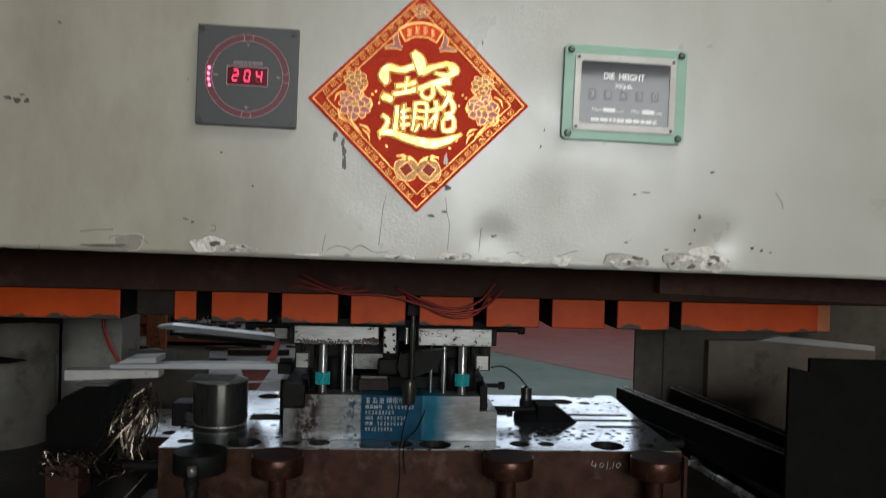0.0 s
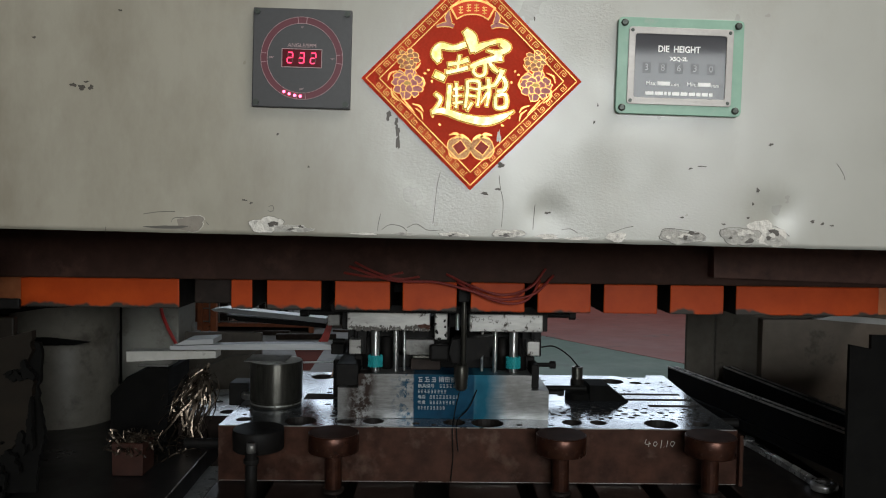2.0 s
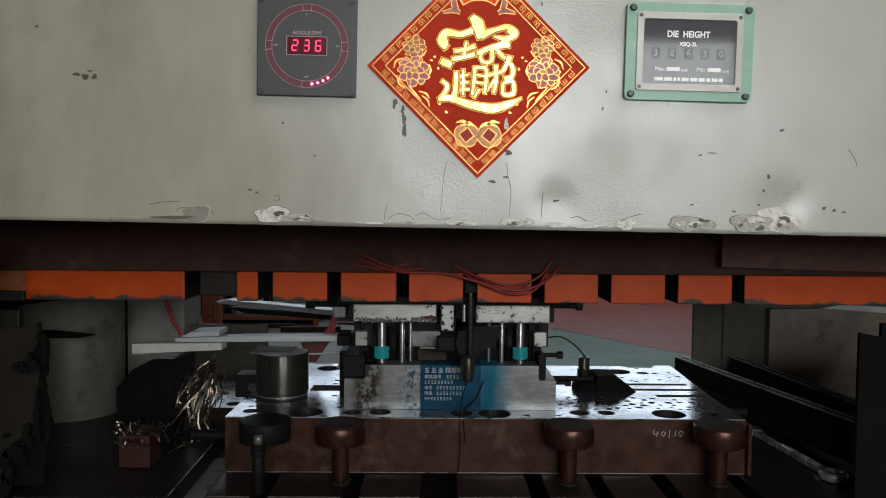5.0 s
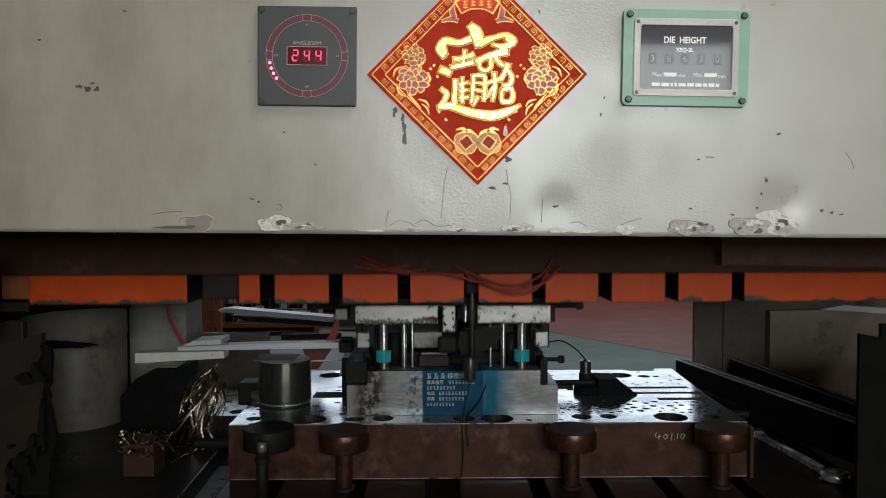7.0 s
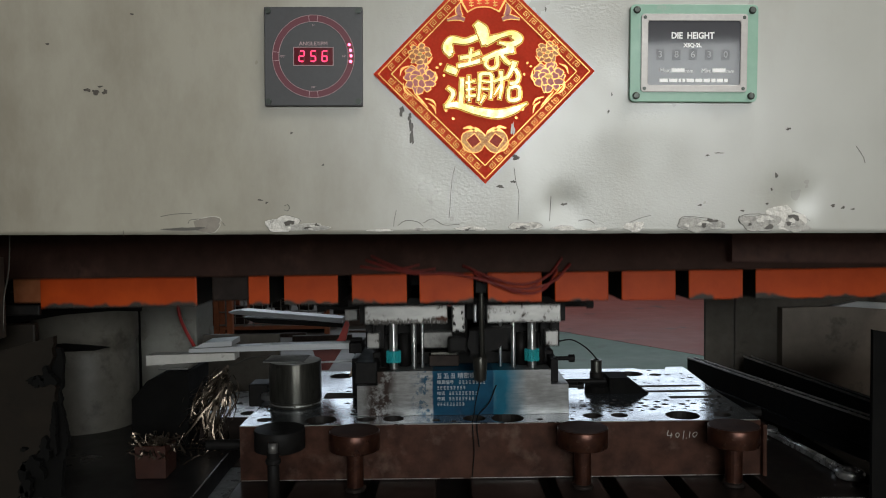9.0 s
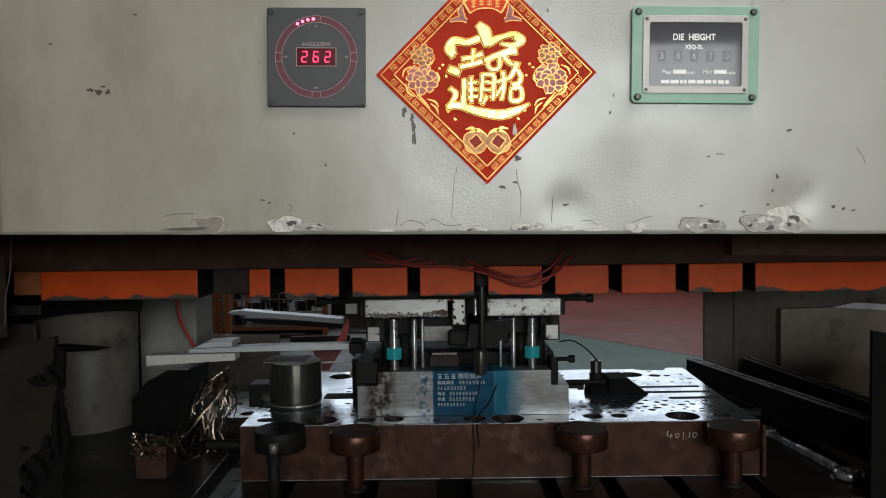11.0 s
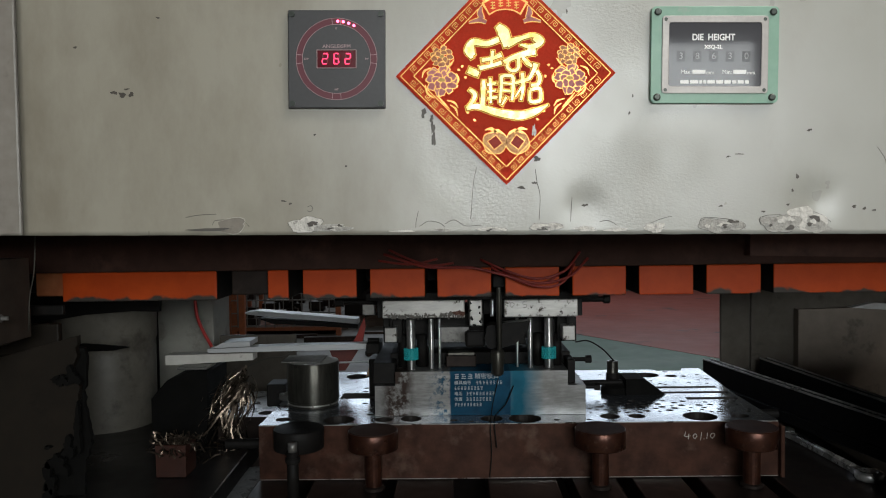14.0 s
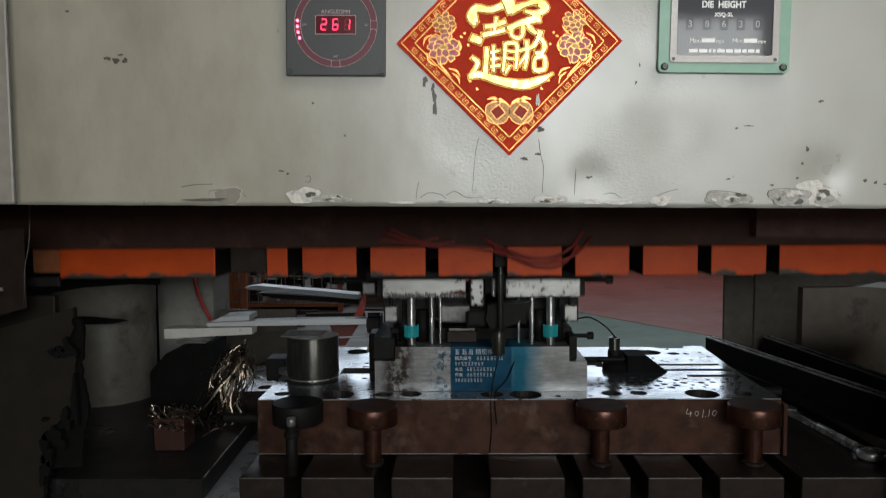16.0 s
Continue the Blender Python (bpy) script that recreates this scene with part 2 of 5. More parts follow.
SHADED_BROWN = surface("shade_darkened_brown_enamel", (0.016, 0.011, 0.0085), (0.009, 0.007, 0.0055), (0.005, 0.004, 0.0035), rough=(0.6, 0.8), grain=30, blotch=5)
BED = surface("oily_dark_bed_iron", (0.044, 0.032, 0.027), (0.021, 0.016, 0.0145), (0.07, 0.05, 0.041), rough=(0.3, 0.5), metal=0.4, grain=40, blotch=7, bump=0.2)
NEAR_BLACK = surface("near_black_surface", (0.004, 0.0036, 0.003), (0.002, 0.0018, 0.0016), rough=(0.8, 0.95), grain=60, blotch=20, bump=0.3)
SHELF = surface("oily_black_shelf_steel", (0.030, 0.027, 0.027), (0.013, 0.012, 0.012), (0.05, 0.045, 0.043), rough=(0.22, 0.42), metal=0.3, grain=40, blotch=6, bump=0.2)
BARE = surface("bright_oily_bed_steel", (0.80, 0.82, 0.84), (0.45, 0.47, 0.49), (0.2, 0.19, 0.18), rough=(0.2, 0.4), metal=0.4, grain=60, blotch=20)
STRIP = surface("pale_rolled_strip_steel", (0.62, 0.63, 0.64), (0.48, 0.49, 0.50), rough=(0.35, 0.5), metal=0.2, grain=90, blotch=12, stretch=(0.1, 1, 1))
WHITE_BAR = surface("scuffed_white_painted_bar", (0.68, 0.66, 0.61), (0.55, 0.53, 0.48), (0.30, 0.27, 0.23), grain=50, blotch=18)
FOIL = surface("crumpled_scrap_foil", (0.28, 0.22, 0.17), (0.07, 0.055, 0.041), rough=(0.2, 0.4), metal=0.9, grain=60, blotch=30)
COPPER = surface("rusty_red_tin", (0.060, 0.018, 0.010), (0.028, 0.011, 0.008), (0.025, 0.015, 0.012), grain=40, blotch=20)
RED_HOSE = plain("red_rubber_hose", (0.50, 0.035, 0.03), 0.4)
ORANGE_HOSE = plain("orange_red_air_hose", (0.21, 0.018, 0.012), 0.5)
TEAL = plain("teal_ball_cage", (0.02, 0.36, 0.38), 0.4)
CONCRETE = surface("grey_workshop_concrete", (0.15, 0.142, 0.13), (0.10, 0.095, 0.088), (0.05, 0.045, 0.04), grain=12, blotch=0.7, rough=(0.4, 0.7))
RED_FLOOR = surface("worn_red_floor_paint", (0.38, 0.115, 0.09), (0.29, 0.085, 0.068), (0.10, 0.075, 0.07), grain=9, blotch=0.8, rough=(0.35, 0.6), stain_at=(0.6, 0.68), stretch=(0.4, 1, 1))
GREEN_FLOOR = surface("worn_green_floor_paint", (0.14, 0.24, 0.18), (0.11, 0.19, 0.145), (0.10, 0.12, 0.11), grain=9, blotch=0.8, rough=(0.35, 0.6))
HALL = surface("dusty_hall_plaster", (0.26, 0.25, 0.235), (0.22, 0.21, 0.2), (0.16, 0.15, 0.14), grain=6, blotch=0.6)
DARK_FACE = surface("charcoal_display_plastic", (0.052, 0.052, 0.055), (0.042, 0.042, 0.045), rough=(0.4, 0.55), grain=200, blotch=8, bump=0.05)
RING_RED = plain("dark_red_lens", (0.135, 0.046, 0.058), 0.4, spec=0.2)
PRINT = plain("pink_white_print", (0.46, 0.33, 0.34), 0.5, spec=0.2)
WINDOW_RED = plain("smoked_red_window", (0.09, 0.006, 0.012), 0.2)
LED = plain("red_led", (1.0, 0.03, 0.10), 0.4, 0.0, 3.5)
LED_HOT = plain("bright_red_led", (1.0, 0.10, 0.22), 0.4, 0.0, 6.0)
LED_OFF = plain("unlit_red_segment", (0.075, 0.008, 0.014), 0.4)
MINT = surface("mint_green_enamel", (0.23, 0.40, 0.30), (0.19, 0.34, 0.255), (0.30, 0.36, 0.31), grain=60, blotch=20, rough=(0.35, 0.5), bump=0.08)
ALU = surface("brushed_grey_aluminium", (0.40, 0.375, 0.355), (0.33, 0.31, 0.295), rough=(0.4, 0.55), metal=0.35, grain=160, blotch=20)
DIAL = plain("glossy_black_gauge_dial", (0.070, 0.070, 0.077), 0.06, spec=0.27)
INK = plain("white_ink", (0.90, 0.90, 0.88), 0.6)
CHALK = plain("chalk", (0.55, 0.53, 0.48), 0.8)
DIE_INK = plain("worn_white_die_ink", (0.42, 0.46, 0.48), 0.6)
GREY_INK = plain("grey_counter_ink", (0.42, 0.42, 0.43), 0.6)
COUNTER = plain("dark_counter_wheel", (0.040, 0.040, 0.044), 0.08, spec=0.22)
SCREW = surface("dark_screw_steel", (0.06, 0.07, 0.06), (0.03, 0.035, 0.03), rough=(0.3, 0.5), metal=0.5, grain=200)
PAPER = surface("red_flocked_paper", (0.78, 0.082, 0.040), (0.68, 0.068, 0.032), rough=(0.75, 0.9), grain=300, blotch=18, bump=0.06)
PAPER.node_tree.nodes["Principled BSDF"].inputs["Specular IOR Level"].default_value = 0.15
FRUIT = surface("stippled_gold_print", (0.58, 0.36, 0.12), (0.30, 0.06, 0.025), rough=(0.4, 0.6), metal=0.2, grain=420, blotch=60)
GOLD = surface("bright_gold_foil", (1.0, 0.80, 0.33), (0.62, 0.33, 0.04), rough=(0.25, 0.45), metal=0.85, grain=95, blotch=60, bump=0.3)
GOLD_LINE = surface("gold_foil_line", (0.80, 0.42, 0.13), (0.62, 0.28, 0.07), rough=(0.3, 0.45), metal=0.7, grain=160, blotch=30)
HALO = surface("yellow_gold_edge", (0.80, 0.50, 0.09), (0.55, 0.28, 0.03), rough=(0.35, 0.5), metal=0.5, grain=160, blotch=30)
GOLD_DEEP = surface("deep_gold_foil", (0.28, 0.13, 0.015), (0.20, 0.08, 0.01), rough=(0.35, 0.5), metal=0.5, grain=160, blotch=30)
PINK = surface("printed_mauve_petal", (0.46, 0.16, 0.155), (0.30, 0.065, 0.065), grain=120, blotch=60)
BUD = surface("printed_olive_red_petal", (0.36, 0.17, 0.05), (0.30, 0.06, 0.03), grain=160, blotch=60)
COIN_RED = surface("deep_red_print", (0.34, 0.040, 0.022), (0.26, 0.030, 0.018), rough=(0.6, 0.8), grain=300, blotch=18, bump=0.06)
PETAL = surface("printed_gold_green_petal", (0.42, 0.27, 0.08), (0.26, 0.15, 0.04), rough=(0.35, 0.5), metal=0.4, grain=120, blotch=60)
CREAM = surface("exposed_pale_putty", (0.68, 0.65, 0.60), (0.52, 0.50, 0.46), (0.30, 0.28, 0.26), grain=140, blotch=40, bump=1.0, bump_dist=0.003, rough=(0.4, 0.6))
PUTTY = surface("exposed_grey_putty", (0.46, 0.44, 0.40), (0.26, 0.25, 0.23), (0.14, 0.13, 0.12), grain=120, blotch=30, bump=1.0, bump_dist=0.003)
BROWN_CHIP = surface("exposed_brown_grey_filler", (0.25, 0.225, 0.19), (0.20, 0.18, 0.15), (0.13, 0.115, 0.095), grain=60, blotch=20, bump=0.5, bump_dist=0.002)
CRACK = plain("dark_crack_grime", (0.095, 0.088, 0.078), 0.7)
GRIME = surface("black_grease_spot", (0.095, 0.082, 0.068), (0.04, 0.035, 0.03), grain=200)
WOOD = surface("weathered_pallet_wood", (0.060, 0.036, 0.024), (0.034, 0.022, 0.015), (0.03, 0.025, 0.02), grain=25, blotch=4, stretch=(0.2, 1, 1))
RACK_ORANGE = surface("rusty_orange_rack_steel", (0.30, 0.10, 0.04), (0.18, 0.06, 0.03), grain=20, blotch=4)
STRAP_RED = surface("scuffed_red_plastic", (0.42, 0.030, 0.018), (0.28, 0.022, 0.014), (0.12, 0.02, 0.014), grain=60, blotch=18)
CLOTH_RED = surface("dull_red_tool_bag", (0.15, 0.026, 0.018), (0.09, 0.018, 0.013), grain=40, blotch=10)
WOOD_PALE = surface("pale_offcut", (0.55, 0.40, 0.26), (0.42, 0.30, 0.19), grain=40, blotch=10)
# turned parts stretch their highlights along the axis
for m, a in ((CHROME, 1.0), (TUBE, 0.85)):
    p = m.node_tree.nodes["Principled BSDF"]
    tg = m.node_tree.nodes.new("ShaderNodeTangent")
    tg.direction_type, tg.axis = "RADIAL", "Z"
    m.node_tree.links.new(tg.outputs[0], p.inputs["Tangent"])
    p.inputs["Anisotropic"].default_value, p.inputs["Anisotropic Rotation"].default_value = a, 0.25

for m in (ORANGE, PALE_ORANGE, RED_FLOOR, GREEN_FLOOR, PLATE_SIDE, NEAR_BLACK, BLACK, RAIL, SHADED_BROWN, BED, SLIDE, SLIDE_LIGHT, COLUMN_DARK, GUARD, SHADED_UPRIGHT):
    m.node_tree.nodes["Principled BSDF"].inputs["Specular IOR Level"].default_value = 0.2

# ---- mesh helpers ----


def part(name, bm, material, parent=None, label="", smooth=False):
    """Links a bmesh as one mesh object under a thing or under a part."""
    me = bpy.data.meshes.new(name)
    bm.normal_update()
    bm.to_mesh(me)
    bm.free()
    for mt in material if isinstance(material, (list, tuple)) else [material]:
        me.materials.append(mt)
    if smooth:
        for f in me.polygons:
            f.use_smooth = True
    ob = new(name, me)
    ob.parent = parent
    return tagged(ob, label)


def thing(name, label, category, at=(0, 0, 0), group="", kind=""):
    ob = new(name)
    ob.empty_display_size = 0.02
    ob.location = at
    return tagged(ob, label, category, group, kind)


def box(x0, x1, y0, y1, z0, z1, bevel=0.0, bm=None):
    bm = bm or bmesh.new()
    r = bmesh.ops.create_cube(bm, size=1, matrix=Matrix.LocRotScale(((x0 + x1) / 2, (y0 + y1) / 2, (z0 + z1) / 2), None, (abs(x1 - x0), abs(y1 - y0), abs(z1 - z0))))
    if bevel:
        es = list({e for v in r["verts"] for e in v.link_edges})
        bmesh.ops.bevel(bm, geom=es, offset=bevel, segments=2, affect="EDGES", profile=0.5)
    return bm


def rod(a, b, r, r2=None, seg=20, bm=None, caps=True):
    """A round bar from a to b."""
    bm = bm or bmesh.new()
    a, b = Vector(a), Vector(b)
    q = (b - a).to_track_quat("Z", "Y")
    bmesh.ops.create_cone(bm, cap_ends=caps, segments=seg, radius1=r, radius2=r if r2 is None else r2, depth=(b - a).length,
                          matrix=Matrix.Translation((a + b) / 2) @ q.to_matrix().to_4x4())
    return bm


def lathe(profile, at, seg=32, bm=None):
    """Turns (radius, height) pairs round the upright axis at a place."""
    bm = bm or bmesh.new()
    rings = [[bm.verts.new((at[0] + r * math.cos(2 * math.pi * i / seg), at[1] + r * math.sin(2 * math.pi * i / seg), at[2] + h)) for i in range(seg)] for r, h in profile]
    for a, b in zip(rings, rings[1:]):
        for i in range(seg):
            bm.faces.new((a[i], a[(i + 1) % seg], b[(i + 1) % seg], b[i]))
    bmesh.ops.contextual_create(bm, geom=rings[0])
    bmesh.ops.contextual_create(bm, geom=rings[-1])
    bmesh.ops.recalc_face_normals(bm, faces=bm.faces)
    return bm


def bent(points, r, seg=8, steps=6, bm=None):
    """A hose or wire that bends smoothly through the points."""
    bm = bm or bmesh.new()
    pts = [Vector(p) for p in points]
    ext = [2 * pts[0] - pts[1], *pts, 2 * pts[-1] - pts[-2]]
    line = []
    for i in range(1, len(ext) - 2):
        p0, p1, p2, p3 = ext[i - 1:i + 3]
        for k in range(steps):
            t = k / steps
            line.append(0.5 * (2 * p1 + (p2 - p0) * t + (2 * p0 - 5 * p1 + 4 * p2 - p3) * t * t + (3 * p1 - p0 - 3 * p2 + p3) * t ** 3))
    line.append(pts[-1])
    rings = []
    for i, c in enumerate(line):
        d = (line[min(i + 1, len(line) - 1)] - line[max(i - 1, 0)]).normalized()
        u = d.cross(Vector((0.13, 0.97, 0.21))).normalized()
        v = d.cross(u)
        rings.append([bm.verts.new(c + r * (math.cos(2 * math.pi * k / seg) * u + math.sin(2 * math.pi * k / seg) * v)) for k in range(seg)])
    for a, b in zip(rings, rings[1:]):
        for k in range(seg):
            bm.faces.new((a[k], a[(k + 1) % seg], b[(k + 1) % seg], b[k]))
    bm.faces.new(rings[0])
    bm.faces.new(rings[-1])
    bmesh.ops.recalc_face_normals(bm, faces=bm.faces)
    return bm


def slab_xz(pts, y0, y1, bm=None):
    """A flat piece with an outline in x and z, between two depths."""
    bm = bm or bmesh.new()
    a = [bm.verts.new((x, y0, z)) for x, z in pts]
    b = [bm.verts.new((x, y1, z)) for x, z in pts]
    k = len(pts)
    fs = [bm.faces.new(a), bm.faces.new(b[::-1])]
    fs += [bm.faces.new((a[i], b[i], b[(i + 1) % k], a[(i + 1) % k])) for i in range(k)]
    bmesh.ops.recalc_face_normals(bm, faces=fs)
    return bm


def writing(text, size, x, z, y, material, parent, name="lettering", thick=0.0002, wide=1.0, center=True, label="", bold=0.0):
    """Raised lettering on an upright face that looks towards -y."""
    cu = bpy.data.curves.new(name, "FONT")
    cu.body, cu.size, cu.extrude, cu.resolution_u = text, size, thick, 3
    cu.offset = bold
    cu.align_x, cu.align_y = ("CENTER" if center else "LEFT"), "CENTER"
    tmp = new("tmp_text", cu)
    me = bpy.data.meshes.new_from_object(tmp.evaluated_get(bpy.context.evaluated_depsgraph_get()))
    bpy.data.objects.remove(tmp)
    bpy.data.curves.remove(cu)
    me.transform(pose(x, y, z, 90) @ Matrix.Diagonal((wide, 1, 1, 1)))
    me.name = name
    me.materials.clear()
    me.materials.append(material)
    ob = new(name, me)
    ob.parent = parent
    return tagged(ob, label)


def blob(cx, cz, rx, rz, y0, y1, seed, k=18, rough=0.25, bm=None):
    """An irregular flat chip on an upright face."""
    rnd = random.Random(seed)
    pts = []
    ph = [rnd.uniform(0, 6.28) for _ in range(4)]
    for i in range(k):
        a = 2 * math.pi * i / k
        f = 1 + rough * (math.sin(2 * a + ph[0]) * 0.5 + math.sin(3 * a + ph[1]) * 0.4 + math.sin(5 * a + ph[2]) * 0.35) + rnd.uniform(-1, 1) * rough * 0.3
        pts.append((cx + rx * f * math.cos(a), cz + rz * f * math.sin(a)))
    return slab_xz(pts, y0, y1, bm)


def ragged(points, amount, seed, step=0.006):
    """A line through the points, broken up into small uneven steps."""
    rnd = random.Random(seed)
    out = []
    for (x0, z0), (x1, z1) in zip(points, points[1:]):
        k = max(1, int(math.hypot(x1 - x0, z1 - z0) / step))
        out += [(x0 + (x1 - x0) * i / k + rnd.uniform(-1, 1) * amount, z0 + (z1 - z0) * i / k + rnd.uniform(-1, 1) * amount * 0.5) for i in range(k)]
    return out


def prism(outline, holes, z0, z1, depth, bm):
    """A plate with a straight outline in x and y and round or long holes sunk to a depth. Material slots: 0 top, 1 sides, 2 holes."""
    loops = [outline] + holes
    edges, rims = [], []
    for lp in loops:
        vs = [bm.verts.new((x, y, z1)) for x, y in lp]
        rims.append(vs)
        edges += [bm.edges.new((vs[i], vs[(i + 1) % len(vs)])) for i in range(len(vs))]
    got = bmesh.ops.triangle_fill(bm, use_beauty=True, use_dissolve=False, edges=edges, normal=(0, 0, 1))
    for f in [g for g in got["geom"] if isinstance(g, bmesh.types.BMFace)]:
        f.material_index = 0
        if f.normal.z < 0:
            f.normal_flip()
    for j, vs in enumerate(rims):
        zb = z0 if j == 0 else z1 - depth
        low = [bm.verts.new((v.co.x, v.co.y, zb)) for v in vs]
        k = len(vs)
        for i in range(k):
            f = bm.faces.new((vs[i], vs[(i + 1) % k], low[(i + 1) % k], low[i]))
            f.material_index = 1 if j == 0 else 2
        f = bm.faces.new(low)
        f.material_index = 1 if j == 0 else 2
    return bm


def ring_pts(cx, cy, r, k=20):
    return [(cx + r * math.cos(2 * math.pi * i / k), cy + r * math.sin(2 * math.pi * i / k)) for i in range(k)]

# ---- the hall ----


def structure(name, bm, material, label=""):
    return tagged(part(name, bm, material), label, "", "", "structure")


structure("floor", box(-8, 9, -3.2, 13, -0.1, 0.0), CONCRETE, "worn grey concrete workshop floor")
structure("floor_green", slab_xz([(-0.6, 0.001), (6.5, 0.001), (6.5, 0.004), (-0.6, 0.004)], 1.9, 12.9), GREEN_FLOOR, "green painted workshop floor lane")
bm = bmesh.new()
lo = [bm.verts.new((x, y, 0.0045)) for x, y in ((-1.9, 12.6), (1.323, 7.80), (2.41, 6.17), (4.4, 3.2), (8.9, 3.2), (8.9, 12.9), (-1.9, 12.9))]
hi = [bm.verts.new((v.co.x, v.co.y, 0.0075)) for v in lo]
bm.faces.new(hi)
for i in range(len(lo)):
    bm.faces.new((lo[i], lo[(i + 1) % len(lo)], hi[(i + 1) % len(lo)], hi[i]))
structure("floor_red", bm, RED_FLOOR, "worn red painted workshop floor with scuffs")


def wall_with_opening(name, y0, y1, ox0, ox1, oz0, oz1):
    bm = box(-8, ox0, y0, y1, 0, 6)
    box(ox1, 9, y0, y1, 0, 6, bm=bm)
    box(ox0, ox1, y0, y1, 0, oz0, bm=bm)
    box(ox0, ox1, y0, y1, oz1, 6, bm=bm)
    structure(name, bm, HALL, "dusty plaster hall wall with a window opening")


wall_with_opening("wall_south", -3.45, -3.2, -0.3, 1.54, 1.46, 2.26)
wall_with_opening("wall_north", 13.0, 13.25, -4.5, 5.5, 2.9, 5.7)
structure("wall_west", box(-8.25, -8, -3.45, 13.25, 0, 6), HALL)
structure("wall_east", box(9, 9.25, -3.45, 13.25, 0, 6), HALL)
bm = box(-8.25, 1.9, -3.45, 13.25, 6, 6.2)
box(4.1, 9.25, -3.45, 13.25, 6, 6.2, bm=bm)
box(1.9, 4.1, -3.45, -2.7, 6, 6.2, bm=bm)
box(1.9, 4.1, -1.1, 13.25, 6, 6.2, bm=bm)
structure("ceiling", bm, HALL, "dusty hall ceiling with an opening for the fill lamp")

# ---- the press ----
press = thing("stamping_press", "large grey-green stamping press with worn orange slide blocks", "press")


def dent(x, z):
    d = 0.0012 * noise.noise((x * 3.1, 7.0, z * 3.1)) + 0.0005 * noise.noise((x * 11, 3.0, z * 11))
    for cx, cz, r, h in ((0.100, 1.352, 0.022, 0.004), (0.392, 1.352, 0.026, 0.0035), (0.05, 1.345, 0.05, -0.0015), (-0.35, 1.338, 0.02, 0.002)):
        d += h * math.exp(-((x - cx) ** 2 + (z - cz) ** 2) / (r * r))
    return d


def edge_z(x):
    """Height of the lower panel edge, which hangs a little lower towards the feed end."""
    return 1.3163 - 0.0112 * x


def front_panel():
    bm = bmesh.new()
    nx, nz, x0, x1, z1 = 190, 84, -0.628, 1.05, 2.25
    grid = []
    for j in range(nz + 1):
        row = []
        for i in range(nx + 1):
            x = x0 + (x1 - x0) * i / nx
            low_z = edge_z(x)
            z = low_z + (z1 - low_z) * (j / nz) ** 1.35
            edge = 0.0006 * noise.noise((x * 30, 0.0, 1.0)) if j == 0 else 0.0
            row.append(bm.verts.new((x, dent(x, z) + (0.002 if i == 0 or j == 0 else 0.0), z + edge)))
        grid.append(row)
    for j in range(nz):
        for i in range(nx):
            bm.faces.new((grid[j][i], grid[j][i + 1], grid[j + 1][i + 1], grid[j + 1][i]))
    rim = [grid[0][i] for i in range(nx + 1)] + [grid[j][nx] for j in range(1, nz + 1)] + [grid[nz][i] for i in range(nx - 1, -1, -1)] + [grid[j][0] for j in range(nz - 1, 0, -1)]
    back = [bm.verts.new((v.co.x, 0.028, v.co.z)) for v in rim]
    for i in range(len(rim)):
        k = (i + 1) % len(rim)
        bm.faces.new((rim[k], rim[i], back[i], back[k]))
    bm.faces.new(back)
    return bm


panel = part("front_panel", front_panel(), PANEL, press, "grey-green enamel front panel with chipped lower edge", smooth=False)
for f in panel.data.polygons:
    f.use_smooth = abs(f.normal.y) > 0.9
part("side_panel", box(-1.5, -0.6325, 0.006, 0.04, 1.3235, 2.25, 0.003), SIDE, press, "brown-grey side panel")
part("crown_beam", box(-1.5, 1.6, 0.03, 0.40, 1.40, 2.25), BLACK, press)
part("crown_top", box(-1.5, 1.6, 0.40, 1.6, 2.1, 2.25), BLACK, press)

# chips and cracks in the paint along the lower edge
W = 0.000715


def wx(u):
    return -0.0445 + (u - 784) * W * 1.008


def wz(v):
    return 1.3205 - (v - 411) * W * 1.0


for k, (u, v, a, b, mt) in enumerate(((350, 399, 31, 12, BROWN_CHIP), (312, 406, 32, 3, CRACK), (485, 398, 28, 14, CREAM), (530, 404, 34, 7, PUTTY), (915, 404, 26, 8, CREAM),
                                      (985, 408, 22, 4, CREAM), (1108, 406, 20, 7, CREAM), (1225, 403, 38, 13, PUTTY), (1330, 400, 32, 17, PUTTY), (1375, 394, 36, 22, CREAM),
                                      (1395, 405, 22, 12, PUTTY), (820, 408, 26, 4, CREAM), (730, 409, 18, 3, PUTTY), (660, 410, 20, 2.5, CREAM), (1040, 410, 20, 3, CREAM))):
    part("paint_chip", blob(wx(u), wz(v - 1 + 0.009 * (u - 784)), a * W, b * W, dent(wx(u), wz(v)) - 0.0009 - 0.00005 * k, 0.008, k, 22, 0.3), mt, press)
    bm = blob(wx(u), wz(v - 1 + 0.009 * (u - 784)), a * W * 1.025, b * W * 1.05, dent(wx(u), wz(v)) - 0.0005, 0.008, k, 22, 0.3)
    if a > 24 and k > 1:
        rr = random.Random(k + 50)
        for q in range(6):
            du, dv = rr.uniform(-0.7, 0.7) * a, rr.uniform(-0.55, 0.5) * b
            part("flake", blob(wx(u + du), wz(v + dv - 1 + 0.009 * (u - 784)), rr.uniform(0.10, 0.30) * a * W, rr.uniform(0.12, 0.36) * b * W,
                               dent(wx(u), wz(v)) - 0.0016 - 0.0001 * q - 0.00005 * k, 0.006, k * 9 + q, 12, 0.5), (CREAM, PUTTY, GRIME)[q % 3], press)
    part("chip_rim", bm, CRACK if k % 3 else CREAM, press)
rnd = random.Random(5)
